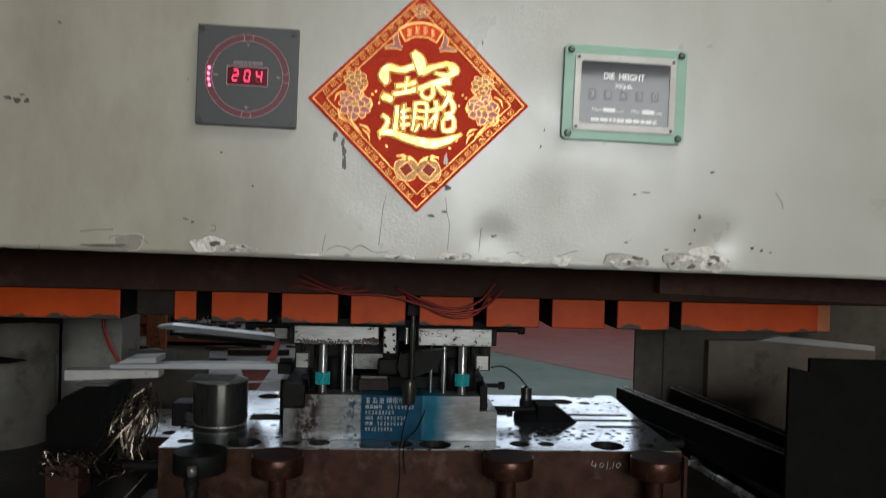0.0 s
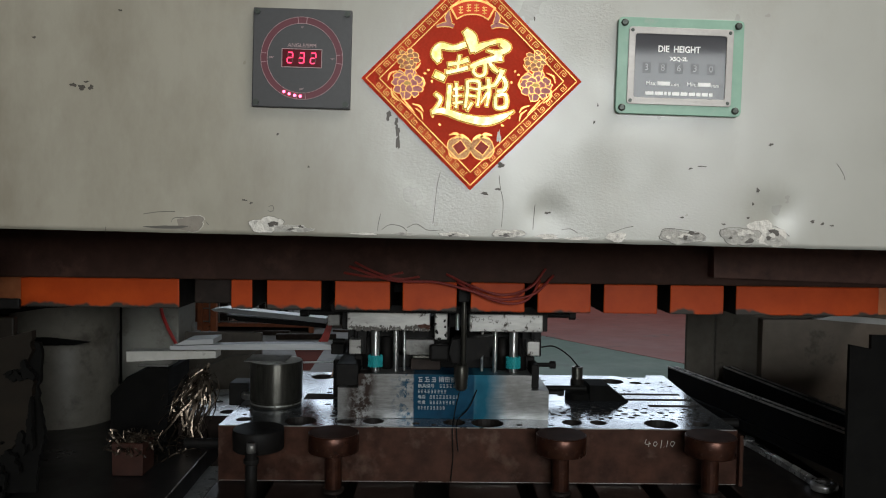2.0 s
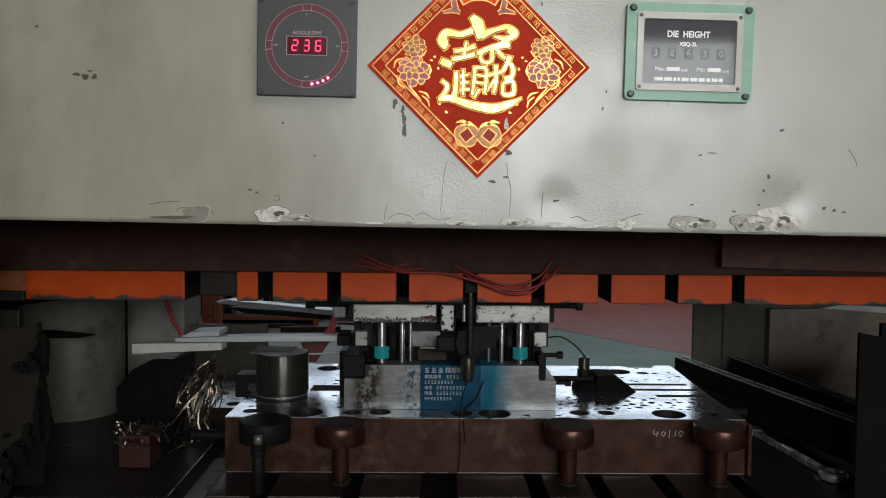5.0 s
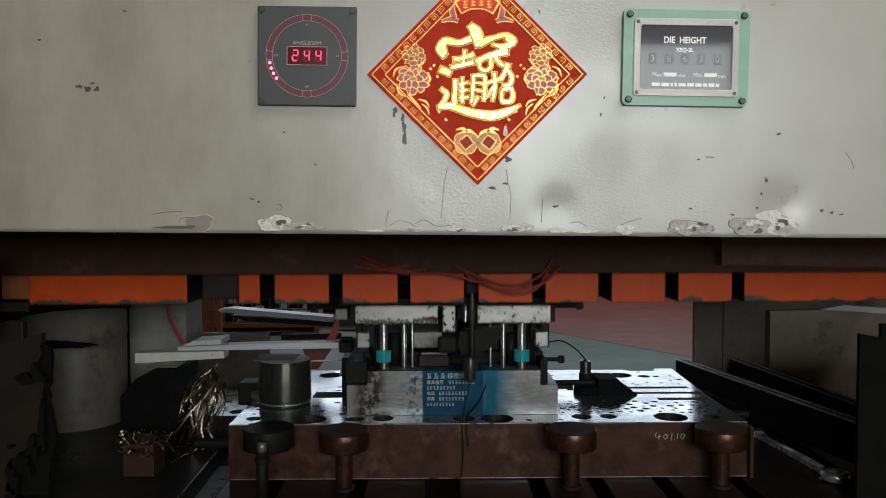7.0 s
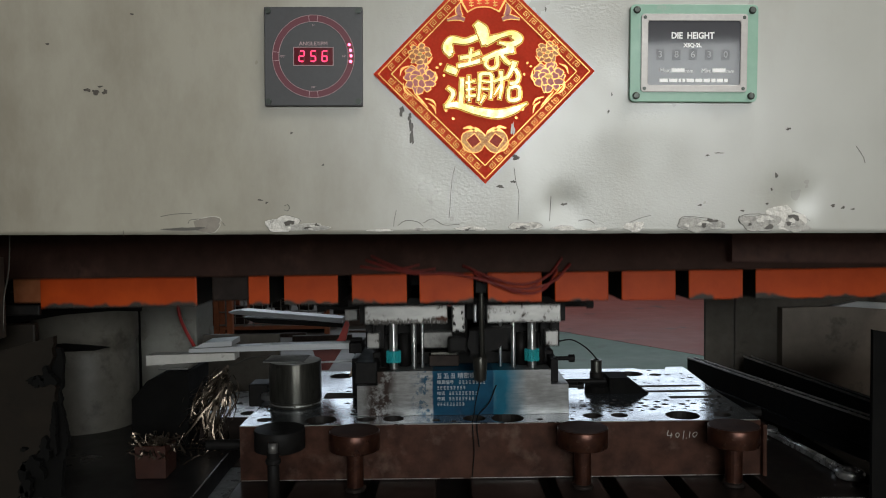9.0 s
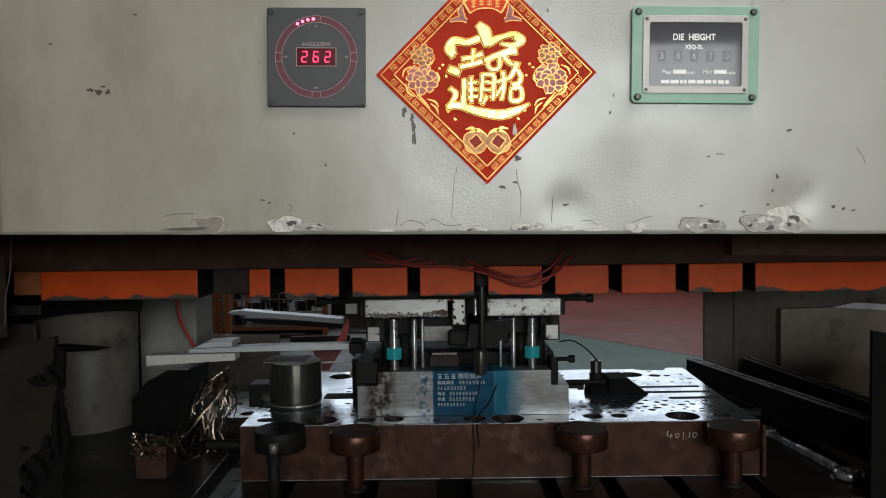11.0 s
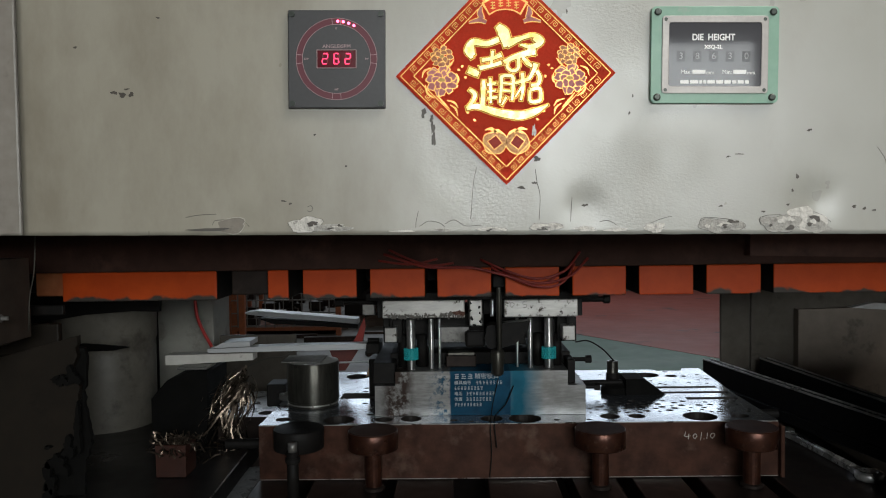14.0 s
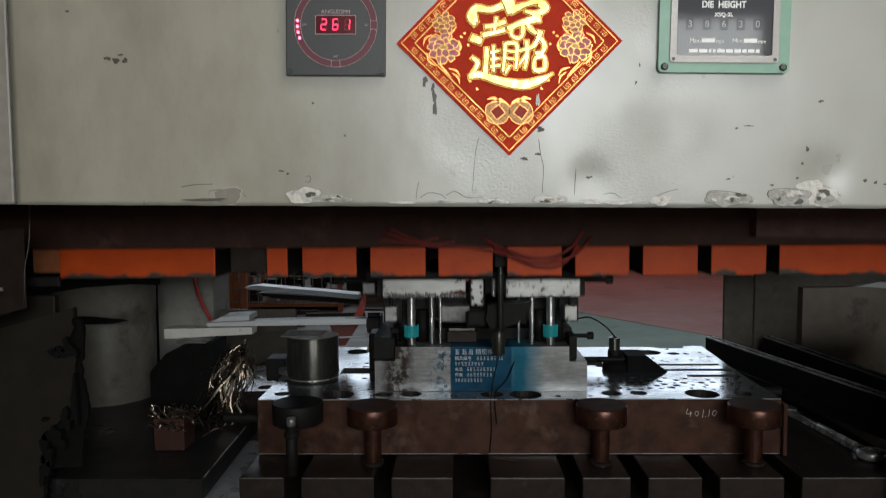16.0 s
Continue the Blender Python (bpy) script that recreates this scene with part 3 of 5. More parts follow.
for u, v, a, b in ((147, 152, 7, 4), (162, 156, 9, 5), (178, 156, 6, 5), (170, 146, 5, 2), (447, 351, 5, 2), (459, 356, 4, 2), (1381, 238, 5, 3), (1238, 283, 4, 2),
                   (1258, 279, 9, 1.2), (1300, 382, 4, 2), (1225, 371, 4, 2), (1344, 370, 4, 2), (1460, 375, 5, 3), (1478, 379, 4, 3), (1495, 382, 4, 2), (1070, 173, 2, 3), (1064, 203, 2, 4),
                   (230, 20, 4, 2), (700, 197, 5, 12), (716, 224, 4, 16), (717, 245, 4, 18), (714, 207, 4, 8), (985, 366, 6, 3), (872, 333, 9, 3), (895, 325, 5, 3), (900, 282, 9, 5),
                   (560, 290, 3, 2), (80, 70, 5, 2), (1360, 320, 3, 6), (1352, 345, 3, 3), (955, 22, 2, 4), (505, 233, 3, 2)):
    part("grease_spot", blob(wx(u), wz(v), a * 0.8 * W, b * 0.8 * W, dent(wx(u), wz(v)) - 0.0004, 0.006, int(u + v), 14, 0.45), GRIME, press)
for seq in (((793, 296), (788, 318), (785, 345), (783, 372), (781, 388)), ((897, 300), (900, 325), (905, 348), (903, 392)), ((962, 352), (960, 380), (959, 396)),
            ((688, 372), (684, 390), (683, 402)), ((270, 378), (295, 374), (325, 373)), ((735, 396), (752, 389), (772, 400), (800, 399)), ((690, 400), (705, 391), (725, 394), (735, 402)),
            ((1100, 400), (1115, 394), (1128, 390), (1138, 388)), ((1188, 406), (1190, 394), (1205, 391), (1245, 396), (1262, 405), (1268, 412)),
            ((1296, 405), (1293, 396), (1305, 389), (1332, 388)), ((1352, 378), (1360, 382), (1392, 384), (1408, 392), (1420, 402)), ((1010, 396), (1026, 394), (1040, 402)),
            ((318, 392), (326, 384), (370, 385), (384, 396)), ((490, 362), (496, 360), (499, 366), (495, 371), (489, 369)), ((203, 402), (203, 412)), ((1500, 270), (1512, 288), (1516, 300))):
    part("crack", bent([(wx(u), dent(wx(u), wz(v)) + 0.0001, wz(v)) for u, v in seq], 0.00042, 5, 4), CRACK, press)

# bed, uprights and shelf
part("bed_base", box(-0.50, 1.3, 0.362, 1.25, 0.1, 0.79, 0.004), BED, press)
for a, b in ((-0.455, -0.375), (-0.345, -0.215), (-0.185, -0.075), (-0.01, 0.122), (0.152, 0.237), (0.267, 0.362), (0.392, 0.505), (0.535, 0.72), (0.75, 1.25)):
    part("bed_rail", box(a, b, 0.350, 1.22, 0.785, 0.836, 0.0025), BED, press, "oily dark bed rail between slots")
# Thin rods draw the bright outlines along the bed rail fronts.
for a, b in ((-0.455, -0.375), (-0.345, -0.215), (-0.185, -0.075), (-0.01, 0.122), (0.152, 0.237), (0.267, 0.362), (0.392, 0.505), (0.535, 0.72)):
    part("rail_edge", rod((a + 0.002, 0.3512, 0.8352), (b - 0.002, 0.3512, 0.8352), 0.0009, seg=6), GREY_STEEL, press, "highlight drawn along the rail edge")
part("bed_ledge", box(-0.56, -0.458, 0.30, 1.05, 0.74, 0.792, 0.002), BARE, press, "bright oily steel ledge")
part("feed_shelf", prism([(-1.25, 0.30), (-0.503, 0.30), (-0.512, 0.60), (-0.505, 1.02), (-1.25, 1.02)], [], 0.815, 0.853, 0.01, bmesh.new()), [SHELF, SHELF, SHELF], press, "oily black steel shelf")
# Worn edge; the bright rod also draws the highlight on it.
part("shelf_edge", rod((-0.5035, 0.302, 0.852), (-0.5120, 0.60, 0.852), 0.0016, seg=6), STEEL, press, "worn shelf edge with its highlight drawn as a rod")
part("shelf_leg", box(-1.2, -0.60, 0.36, 0.95, 0.0, 0.815), BLACK, press)
part("column", lathe([(0.115, 0.0), (0.115, 1.02), (0.112, 1.03), (0.112, 1.05), (0.119, 1.06), (0.119, 2.1)], (-0.925, 0.86, 0), 48), COLUMN, press, "grimy grey-green round column", smooth=True)
part("panel_seam", box(-0.894, -0.888, 1.096, 1.0995, 0.2, 2.1), BLACK, press)
# Flat black strip gives the dark of the crescent slot in the column.
part("column_flange", slab_xz(ragged([(-0.99, 1.064), (-0.915, 1.066), (-0.815, 1.056), (-0.85, 1.049), (-0.99, 1.046), (-0.99, 1.064)], 0.0008, 8), 0.737, 0.747), NEAR_BLACK, press, "black strip drawn for the dark slot across the column")
part("rear_panel", box(-1.05, -0.735, 1.10, 1.25, 0.2, 2.1, 0.004), PLAIN_GREY, press, "grey-green rear cover panel")


torn = ragged([(-0.686, 1.155), (-0.690, 1.123), (-0.702, 1.089), (-0.686, 1.070), (-0.694, 1.031), (-0.698, 0.993), (-0.725, 0.959), (-0.743, 0.935), (-0.734, 0.901), (-0.747, 0.882), (-0.760, 0.72)], 0.0022, 3)
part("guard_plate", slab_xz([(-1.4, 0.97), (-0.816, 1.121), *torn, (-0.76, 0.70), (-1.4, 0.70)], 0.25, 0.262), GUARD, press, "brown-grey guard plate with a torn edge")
for cx, cz, rx, rz in ((-0.694, 1.090, 0.010, 0.014), (-0.709, 1.083, 0.008, 0.010), (-0.722, 1.086, 0.006, 0.005), (-0.688, 1.000, 0.006, 0.030), (-0.704, 0.972, 0.010, 0.014), (-0.722, 0.945, 0.014, 0.016),
                       (-0.738, 0.920, 0.010, 0.022), (-0.741, 0.890, 0.008, 0.020), (-0.738, 0.973, 0.004, 0.003)):
    part("torn_gasket", blob(cx, cz, rx, rz, 0.2405, 0.2495, int(cz * 1000), 36, 0.55), NEAR_BLACK, press, "black ragged shred at the torn guard edge")
part("sooty_backing", slab_xz([(-1.2, 1.02), (-0.80, 1.10), *ragged([(-0.693, 1.135), (-0.681, 1.133), (-0.679, 1.105), (-0.681, 1.077), (-0.686, 1.061), (-0.684, 1.036), (-0.678, 1.004), (-0.676, 0.973), (-0.684, 0.947), (-0.687, 0.922), (-0.689, 0.886), (-0.749, 0.887)], 0.0016, 12), (-0.80, 0.70), (-1.2, 0.70)], 0.2635, 0.272), NEAR_BLACK, press, "black ragged plate behind the torn guard")
# Dark strip put in for the shadow band over the column head.
part("cross_bar", slab_xz([(-1.028, 1.186), (-0.734, 1.175), (-0.737, 1.139), (-0.793, 1.141), (-0.903, 1.134), (-1.031, 1.114)], 0.72, 0.735), BLACK, press, "black strip drawn for the shadow at the column head")
part("upright", slab_xz([(-1.6, 0.96), (-0.790, 1.146), (-0.757, 1.157), (-0.757, 1.285), (-1.6, 1.285)], 0.045, 0.24), SHADED_UPRIGHT, press, "front upright in brown-grey enamel darkened for shade")
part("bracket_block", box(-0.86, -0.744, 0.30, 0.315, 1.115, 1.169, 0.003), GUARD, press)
part("bracket_bar", box(-0.86, -0.733, 0.296, 0.304, 1.184, 1.201, 0.002), BLACK, press)
part("upright_bolt", rod((-0.76, 0.13, 1.2), (-0.738, 0.13, 1.2), 0.006, seg=6), GREY_STEEL, press)
part("upright_bolt_tip", rod((-0.738, 0.13, 1.2), (-0.728, 0.13, 1.2), 0.003, seg=10), STEEL, press)
part("oil_pipe", bent([(-0.722, 0.20, 1.36), (-0.726, 0.20, 1.27), (-0.735, 0.20, 1.225), (-0.738, 0.20, 1.17)], 0.0012, 6, 4), TUBE, press, "thin steel oil pipe", smooth=True)
part("rear_upright", box(0.657, 0.737, 1.10, 1.112, 0.0, 2.1, 0.003), COLUMN_DARK, press, "dark grimy rear upright")
part("rear_upright", box(0.741, 1.7, 1.105, 1.16, 0.0, 2.1, 0.004), COLUMN_DARK, press)
part("gear_cover", slab_xz([(0.857, 0.70), (0.857, 1.083), (1.00, 1.085), (1.34, 1.062), (1.34, 0.70)], 1.075, 1.104), COVER, press, "warm grey gear cover plate")
# Pale piece imitating the glint on the shiny cover top.
part("cover_ledge", slab_xz([(1.00, 1.0855), (1.34, 1.0625), (1.34, 1.074), (1.06, 1.098)], 1.078, 1.102), STRIP, press, "pale strip drawn for the glint on the gear cover")
part("side_guard", slab_xz([(0.679, 0.0), (0.679, 1.136), (0.716, 1.129), (0.716, 1.153), (1.5, 1.143), (1.5, 0.0)], 0.325, 0.333), NEAR_BLACK, press, "black stepped side guard")
part("upright", box(1.08, 1.6, 0.045, 0.24, 0.0, 1.3, 0.004), SIDE, press)
part("side_frame", box(-1.7, -1.03, 0.75, 1.2, 0.0, 2.1, 0.004), SHADED_BROWN, press)
part("back_beam", box(-0.7, 0.66, 1.30, 1.5, 1.25, 2.1), BLACK, press)

# the slide that rises and falls
slide = part("slide", box(-1.15, 1.2, 0.442, 1.08, 1.234, 2.05, 0.003), SLIDE, press, "oily brown slide of the press")
BLOCKS = ((-0.807, -0.515), (-0.419, -0.380), (-0.353, -0.252), (-0.227, -0.124), (-0.101, 0.0), (0.026, 0.127), (0.151, 0.251),
          (0.275, 0.376), (0.400, 0.501), (0.524, 0.794))


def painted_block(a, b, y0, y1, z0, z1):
    """A block with a painted front; slot walls are black, their shade put into the colour."""
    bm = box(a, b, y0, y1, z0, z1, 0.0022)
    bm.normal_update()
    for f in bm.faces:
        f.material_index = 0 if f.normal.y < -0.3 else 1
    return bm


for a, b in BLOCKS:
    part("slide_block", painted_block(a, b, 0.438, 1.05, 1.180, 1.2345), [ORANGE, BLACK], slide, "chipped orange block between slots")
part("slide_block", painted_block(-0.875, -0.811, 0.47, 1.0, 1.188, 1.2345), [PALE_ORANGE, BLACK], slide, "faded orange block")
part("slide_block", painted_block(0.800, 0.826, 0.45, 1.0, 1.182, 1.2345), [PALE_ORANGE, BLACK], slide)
part("slot_insert", box(-0.497, -0.423, 0.47, 1.0, 1.186, 1.2345, 0.003), BED, slide)
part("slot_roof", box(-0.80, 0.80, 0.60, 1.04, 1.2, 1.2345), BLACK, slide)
part("cover_plate", slab_xz([(0.47, 1.36), (1.0, 1.36), (1.0, 1.238), (0.70, 1.246), (0.47, 1.252)], 0.41, 0.4405), SLIDE_LIGHT, slide, "scuffed brown cover plate")

# ---- base plate under the die ----
base = thing("die_base_plate", "thick drilled steel base plate with bright top and rusty front", "plate")
rnd = random.Random(3)
big = [(0.409, 0.506, 0.033), (0.066, 0.503, 0.032), (-0.158, 0.509, 0.021), (-0.300, 0.506, 0.031), (0.488, 0.508, 0.017), (0.287, 0.513, 0.017), (0.234, 0.512, 0.020),
       (-0.412, 0.513, 0.016), (-0.315, 0.925, 0.030), (0.405, 0.905, 0.030), (0.462, 0.890, 0.015), (0.001, 0.505, 0.022), (-0.212, 0.505, 0.018), (-0.44 + 0.015, 0.62, 0.012)]
slots = [(0.384, 0.530, 0.765, 0.010), (0.36, 0.538, 0.712, 0.010), (0.427, 0.536, 0.655, 0.011), (-0.325, -0.243, 0.712, 0.028)]
small = []


def free(x, y, r):
    if any(math.hypot(x - a, y - b) < r + c + 0.006 for a, b, c in big + small):
        return False
    return not any(a - r - 0.008 < x < b + r + 0.008 and abs(y - c) < r + h + 0.006 for a, b, c, h in slots)


for x0, x1, y0, y1, cnt in ((0.20, 0.53, 0.540, 0.60, 40), (0.22, 0.52, 0.60, 0.64, 18), (-0.42, -0.24, 0.54, 0.66, 16), (0.38, 0.54, 0.78, 0.95, 12), (-0.30, -0.21, 0.75, 0.93, 9),
                            (-0.1, 0.2, 0.48, 0.50, 4), (0.20, 0.30, 0.75, 0.95, 8)):
    for _ in range(cnt * 6):
        x, y, r = rnd.uniform(x0, x1), rnd.uniform(y0, y1), rnd.choice((0.0045, 0.0055, 0.0068, 0.008))
        if cnt > 0 and free(x, y, r):
            small.append((x, y, r))
            cnt -= 1
holes = [ring_pts(x, y, r, 24) for x, y, r in big] + [ring_pts(x, y, r, 10) for x, y, r in small]
for a, b, c, h in slots:
    holes.append([(a, c - h), (b, c - h), (b, c + h), (a, c + h)])
outline = [(-0.450, 0.468), (0.546, 0.468), (0.546, 0.70), (0.560, 0.985), (0.515, 0.985), (0.505, 0.955), (0.445, 0.955), (0.432, 0.972), (-0.40, 0.985), (-0.448, 0.80)]
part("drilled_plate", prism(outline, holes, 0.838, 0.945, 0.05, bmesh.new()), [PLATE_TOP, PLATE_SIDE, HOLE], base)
part("side_stud", rod((0.54, 0.60, 0.925), (0.60, 0.60, 0.925), 0.009), BLACK, base)
part("side_stud", rod((-0.53, 0.52, 0.895), (-0.445, 0.52, 0.895), 0.010), BLACK, base)
part("side_lug", box(-0.492, -0.449, 0.70, 0.76, 0.925, 0.975, 0.003), BLACK, base)
part("end_strip", box(0.5465, 0.5540, 0.456, 0.50, 0.839, 0.938, 0.0015), PLATE_SIDE, base, "thin brown end strip")
# Bright rods imitate the bevel highlight along the plate's front edges.
part("worn_edge", rod((-0.449, 0.4685, 0.9445), (0.545, 0.4685, 0.9445), 0.0011, seg=6), STEEL, base, "bevel highlight drawn on the front edge")
part("worn_edge", rod((-0.449, 0.4685, 0.8392), (0.545, 0.4685, 0.8392), 0.0010, seg=6), STEEL, base, "bright line drawn on the bottom edge")
# the number 401.10, chalked by hand on the plate front
bm = bmesh.new()
for x, strokes in ((0.368, (((2, 16), (0, 6), (11, 7)), ((8, 11), (7, 0)))), (0.3835, (((4, 1), (0, 6), (4, 11), (8, 7), (4, 1)),)), (0.397, (((3, 14), (1, -2)),)),
                   (0.4035, (((0, 0), (1.5, 0.5)),)), (0.4085, (((3, 13), (1, 0)),)), (0.4155, (((5, 1), (1, 6), (5, 12), (10, 9), (5, 1)),))):
    for st in strokes:
        bent([(x + a * 0.00095, 0.4674, 0.911 + b * 0.00095) for a, b in st], 0.0006, seg=5, steps=4, bm=bm)
part("chalk_number", bm, CHALK, base, "chalked number on the plate front")

# clamp bolts
clamp = thing("clamp_bolt", "rust-brown clamp nut with thick washer on a stud", "bolt", (0, 0, 0), "clamp bolts along the base plate")
part("nut", lathe([(0.044, 0.0), (0.0462, 0.0015), (0.0465, 0.034), (0.0455, 0.0352), (0.016, 0.0353), (0.0155, 0.036)], (0, 0, 0.913), 48), RUSTY, clamp)
for f in clamp.children[0].data.polygons:
    f.use_smooth = abs(f.normal.z) < 0.3
part("stud", rod((0, 0, 0.836), (0, 0, 0.914), 0.0155), RUSTY, clamp)
part("stud_foot", lathe([(0.019, 0), (0.020, 0.001), (0.020, 0.006), (0.016, 0.008)], (0, 0, 0.8365), 24), BED, clamp)
part("nut_face", lathe([(0.0158, 0.0), (0.0445, 0.0), (0.0445, 0.0008), (0.0158, 0.0010)], (0, 0, 0.9484), 40), SLIDE, clamp, "dark brown top face")
clamp.matrix_basis = pose(-0.224, 0.418, 0)
for x in (0.197, 0.476):
    copy_thing(clamp, pose(x, 0.418, 0, 0, 0, 35))
# Nut shaped like the others, its shadow put into a black colour.
c2 = thing("clamp_bolt", "clamp nut coloured black for shadow, behind a stud with a bright tip", "bolt", (-0.363, 0.421, 0), "clamp bolts along the base plate")
part("nut", lathe([(0.044, 0.0), (0.0462, 0.0015), (0.0465, 0.037), (0.0455, 0.0385), (0.016, 0.0386), (0.0155, 0.039)], (0, 0, 0.915), 48), BLACK, c2)
for f in c2.children[0].data.polygons:
    f.use_smooth = abs(f.normal.z) < 0.3
part("stud", rod((0, -0.056, 0.836), (0, -0.056, 0.925), 0.0105), BLACK, c2, smooth=True)
part("stud_tip", rod((0, -0.056, 0.925), (0, -0.056, 0.942), 0.0085), GREY_STEEL, c2, "bare steel stud tip", smooth=True)
part("stud_collar", lathe([(0.012, 0), (0.0135, 0.002), (0.0135, 0.008), (0.012, 0.010)], (0, -0.056, 0.905)), BLACK, c2)

# ---- lower die ----
low = thing("lower_die", "ground steel lower die with blue layout paint and white print", "die", (0, 0, 0))
part("die_block", slab_xz([(-0.231, 0.9455), (0.190, 0.9455), (0.190, 1.004), (0.155, 1.004), (0.155, 1.034), (-0.190, 1.034), (-0.190, 1.006), (-0.231, 1.006)], 0.53, 0.82), BLUED, low)
part("side_block", box(-0.236, -0.1915, 0.545, 0.80, 1.0065, 1.05, 0.002), BLACK, low)
part("side_block", box(0.1565, 0.172, 0.545, 0.80, 1.0045, 1.052, 0.002), BLACK, low)
part("stripper_plate", box(-0.205, 0.170, 0.60, 0.80, 1.0345, 1.060, 0.002), BLACK, low)
part("strip_guide", box(-0.088, -0.026, 0.572, 0.60, 1.0345, 1.058, 0.002), BED, low)
part("guide_cap", box(-0.084, -0.030, 0.574, 0.60, 1.0582, 1.064, 0.001), TUBE, low)
for x, y, r in ((-0.159, 0.56, 0.0090), (-0.118, 0.565, 0.0056), (-0.101, 0.57, 0.0032), (0.058, 0.57, 0.0030), (0.084, 0.565, 0.0052), (0.121, 0.56, 0.0090)):
    part("guide_post", rod((x, y, 1.034), (x, y, 1.135), r, seg=24), CHROME, low, "polished guide post", smooth=True)
for x in (-0.138, 0.102, -0.176, 0.140):
    part("spring_sleeve", rod((x, 0.59, 1.034), (x, 0.59, 1.10), 0.011, seg=20), BLACK, low, "black spring sleeve", smooth=True)
cages = []
for x in (-0.159, 0.121):
    bm = lathe([(0.0105, 0.0), (0.0125, 0.001), (0.0125, 0.023), (0.0105, 0.024)], (0, 0, 0), 24)
    for j in range(6):
        for i in range(14):
            a = 2 * math.pi * (i + 0.5 * (j % 2)) / 14
            bmesh.ops.create_icosphere(bm, subdivisions=1, radius=0.0022, matrix=Matrix.Translation((0.0134 * math.cos(a), 0.0134 * math.sin(a), 0.002 + j * 0.004)))
    cage = part("ball_cage", bm, TEAL, low, "teal ball cage")
    cages.append((cage, x))
for x, y0, z0 in ((0.172, 0.60, 1.043), (0.19, 0.60, 0.985)):
    q = part("side_screw", rod((x, y0, z0), (x + 0.036, y0, z0), 0.0045, seg=12), BLACK, low)
    rod((x + 0.030, y0, z0), (x + 0.042, y0, z0), 0.008, seg=6, bm=(b2 := bmesh.new()))
    part("screw_head", b2, BLACK, low)
rnd = random.Random(11)
zline = 1.024
for row, (size, text, first, cnt) in enumerate(((0.0132, "精密模具", 3, 3), (0.0092, "模具编号", 0, 8), (0.0088, "", 0, 9), (0.0088, "电话", 0, 9), (0.0088, "传真", 0, 8), (0.0084, "", 0, 9))):
    x = -0.072
    if text:
        writing(text, size * 0.92, x + first * size * 1.04, zline - 0.0005, 0.5296, DIE_INK, low, "die_print", 0.0001, 1.0, False, bold=0.00012)
        x += 0 if first else size * (len(text) + 0.7)
    for i in range(cnt):
        bm = bmesh.new()
        w, h = size * (0.80 if first else 0.55), size * 0.78
        for q in range(3):
            zz = zline + h * (0.4 - 0.4 * q)
            box(x + rnd.uniform(0, 0.25) * w, x + w * rnd.uniform(0.75, 1), 0.5288, 0.5305, zz - h * 0.07, zz + h * 0.07, bm=bm)
        xx = x + w * rnd.uniform(0.3, 0.6)
        for side in (xx - 0.22 * w, xx + 0.22 * w) if i % 2 else (xx, xx + 0.3 * w):
            zb = zline - h * rnd.uniform(0.1, 0.5)
            box(side - 0.06 * w, side + 0.06 * w, 0.5289, 0.5305, zb, zline + h * rnd.uniform(0.05, 0.5), bm=bm)
        part("print_bar", bm, DIE_INK, low)
        x += size * (1.04 if first else 0.74)
    zline -= 0.0128 if row == 0 else 0.0110

# ---- upper die, bolted under the slide ----
up = thing("upper_die", "bright ground steel upper die under the slide", "die", (0, 0, 0))
part("mount_plate", box(-0.245, 0.215, 0.52, 0.86, 1.166, 1.1815, 0.0015), BLACK, up)
part("die_shoe", box(-0.214, -0.049, 0.53, 0.82, 1.130, 1.1655, 0.002), STEEL, up, "oil-streaked bright steel block")
part("die_shoe", box(0.029, 0.176, 0.53, 0.82, 1.129, 1.1645, 0.002), STEEL, up)
part("center_block", box(-0.040, -0.014, 0.532, 0.75, 1.112, 1.1645, 0.002), STEEL, up)
part("center_rib", box(-0.010, 0.026, 0.60, 0.80, 1.09, 1.166, 0.002), BLACK, up)
# the sum 30+5, written by hand on the block
bm = bmesh.new()
for x, strokes in ((0.028, (((0, 11), (4, 13), (6, 10), (3, 7), (7, 4), (4, 0), (0, 2)),)), (0.040, (((4, 1), (1, 6), (4, 11), (8, 7), (4, 1)),)), (0.053, (((0, 6), (6, 6)), ((3, 9), (3, 3)))),
                   (0.066, (((7, 12), (1, 12), (1, 7), (6, 7), (7, 3), (4, 0), (0, 1)),))):
    for st in strokes:
        bent([(x + a * 0.0012, 0.5297, 1.1475 + b * 0.0010) for a, b in st], 0.0005, seg=5, steps=4, bm=bm)
part("marker_sum", bm, CRACK, up, "faded marker writing on the block")
rnd = random.Random(17)
for x0, x1, hh, cnt in ((-0.208, -0.105, 0.0085, 26), (-0.100, -0.052, 0.011, 14), (0.06, 0.17, 0.003, 10)):
    for k in range(cnt):
        x, r = x0 + (x1 - x0) * (k + rnd.uniform(0, 1)) / cnt, rnd.uniform(0.0012, 0.0045)
        part("oil_streak", blob(x, 1.1312 + rnd.uniform(0, 0.6) * hh, r, rnd.uniform(0.25, 0.55) * hh, 0.5293 - 0.00001 * k, 0.5305, k + int(hh * 1e4), 14, 0.5), GRIME, up)
part("rust_patch", blob(-0.060, 1.139, 0.010, 0.006, 0.5290, 0.5305, 71, 20, 0.4), RUSTY, up, "brown rusty patch")
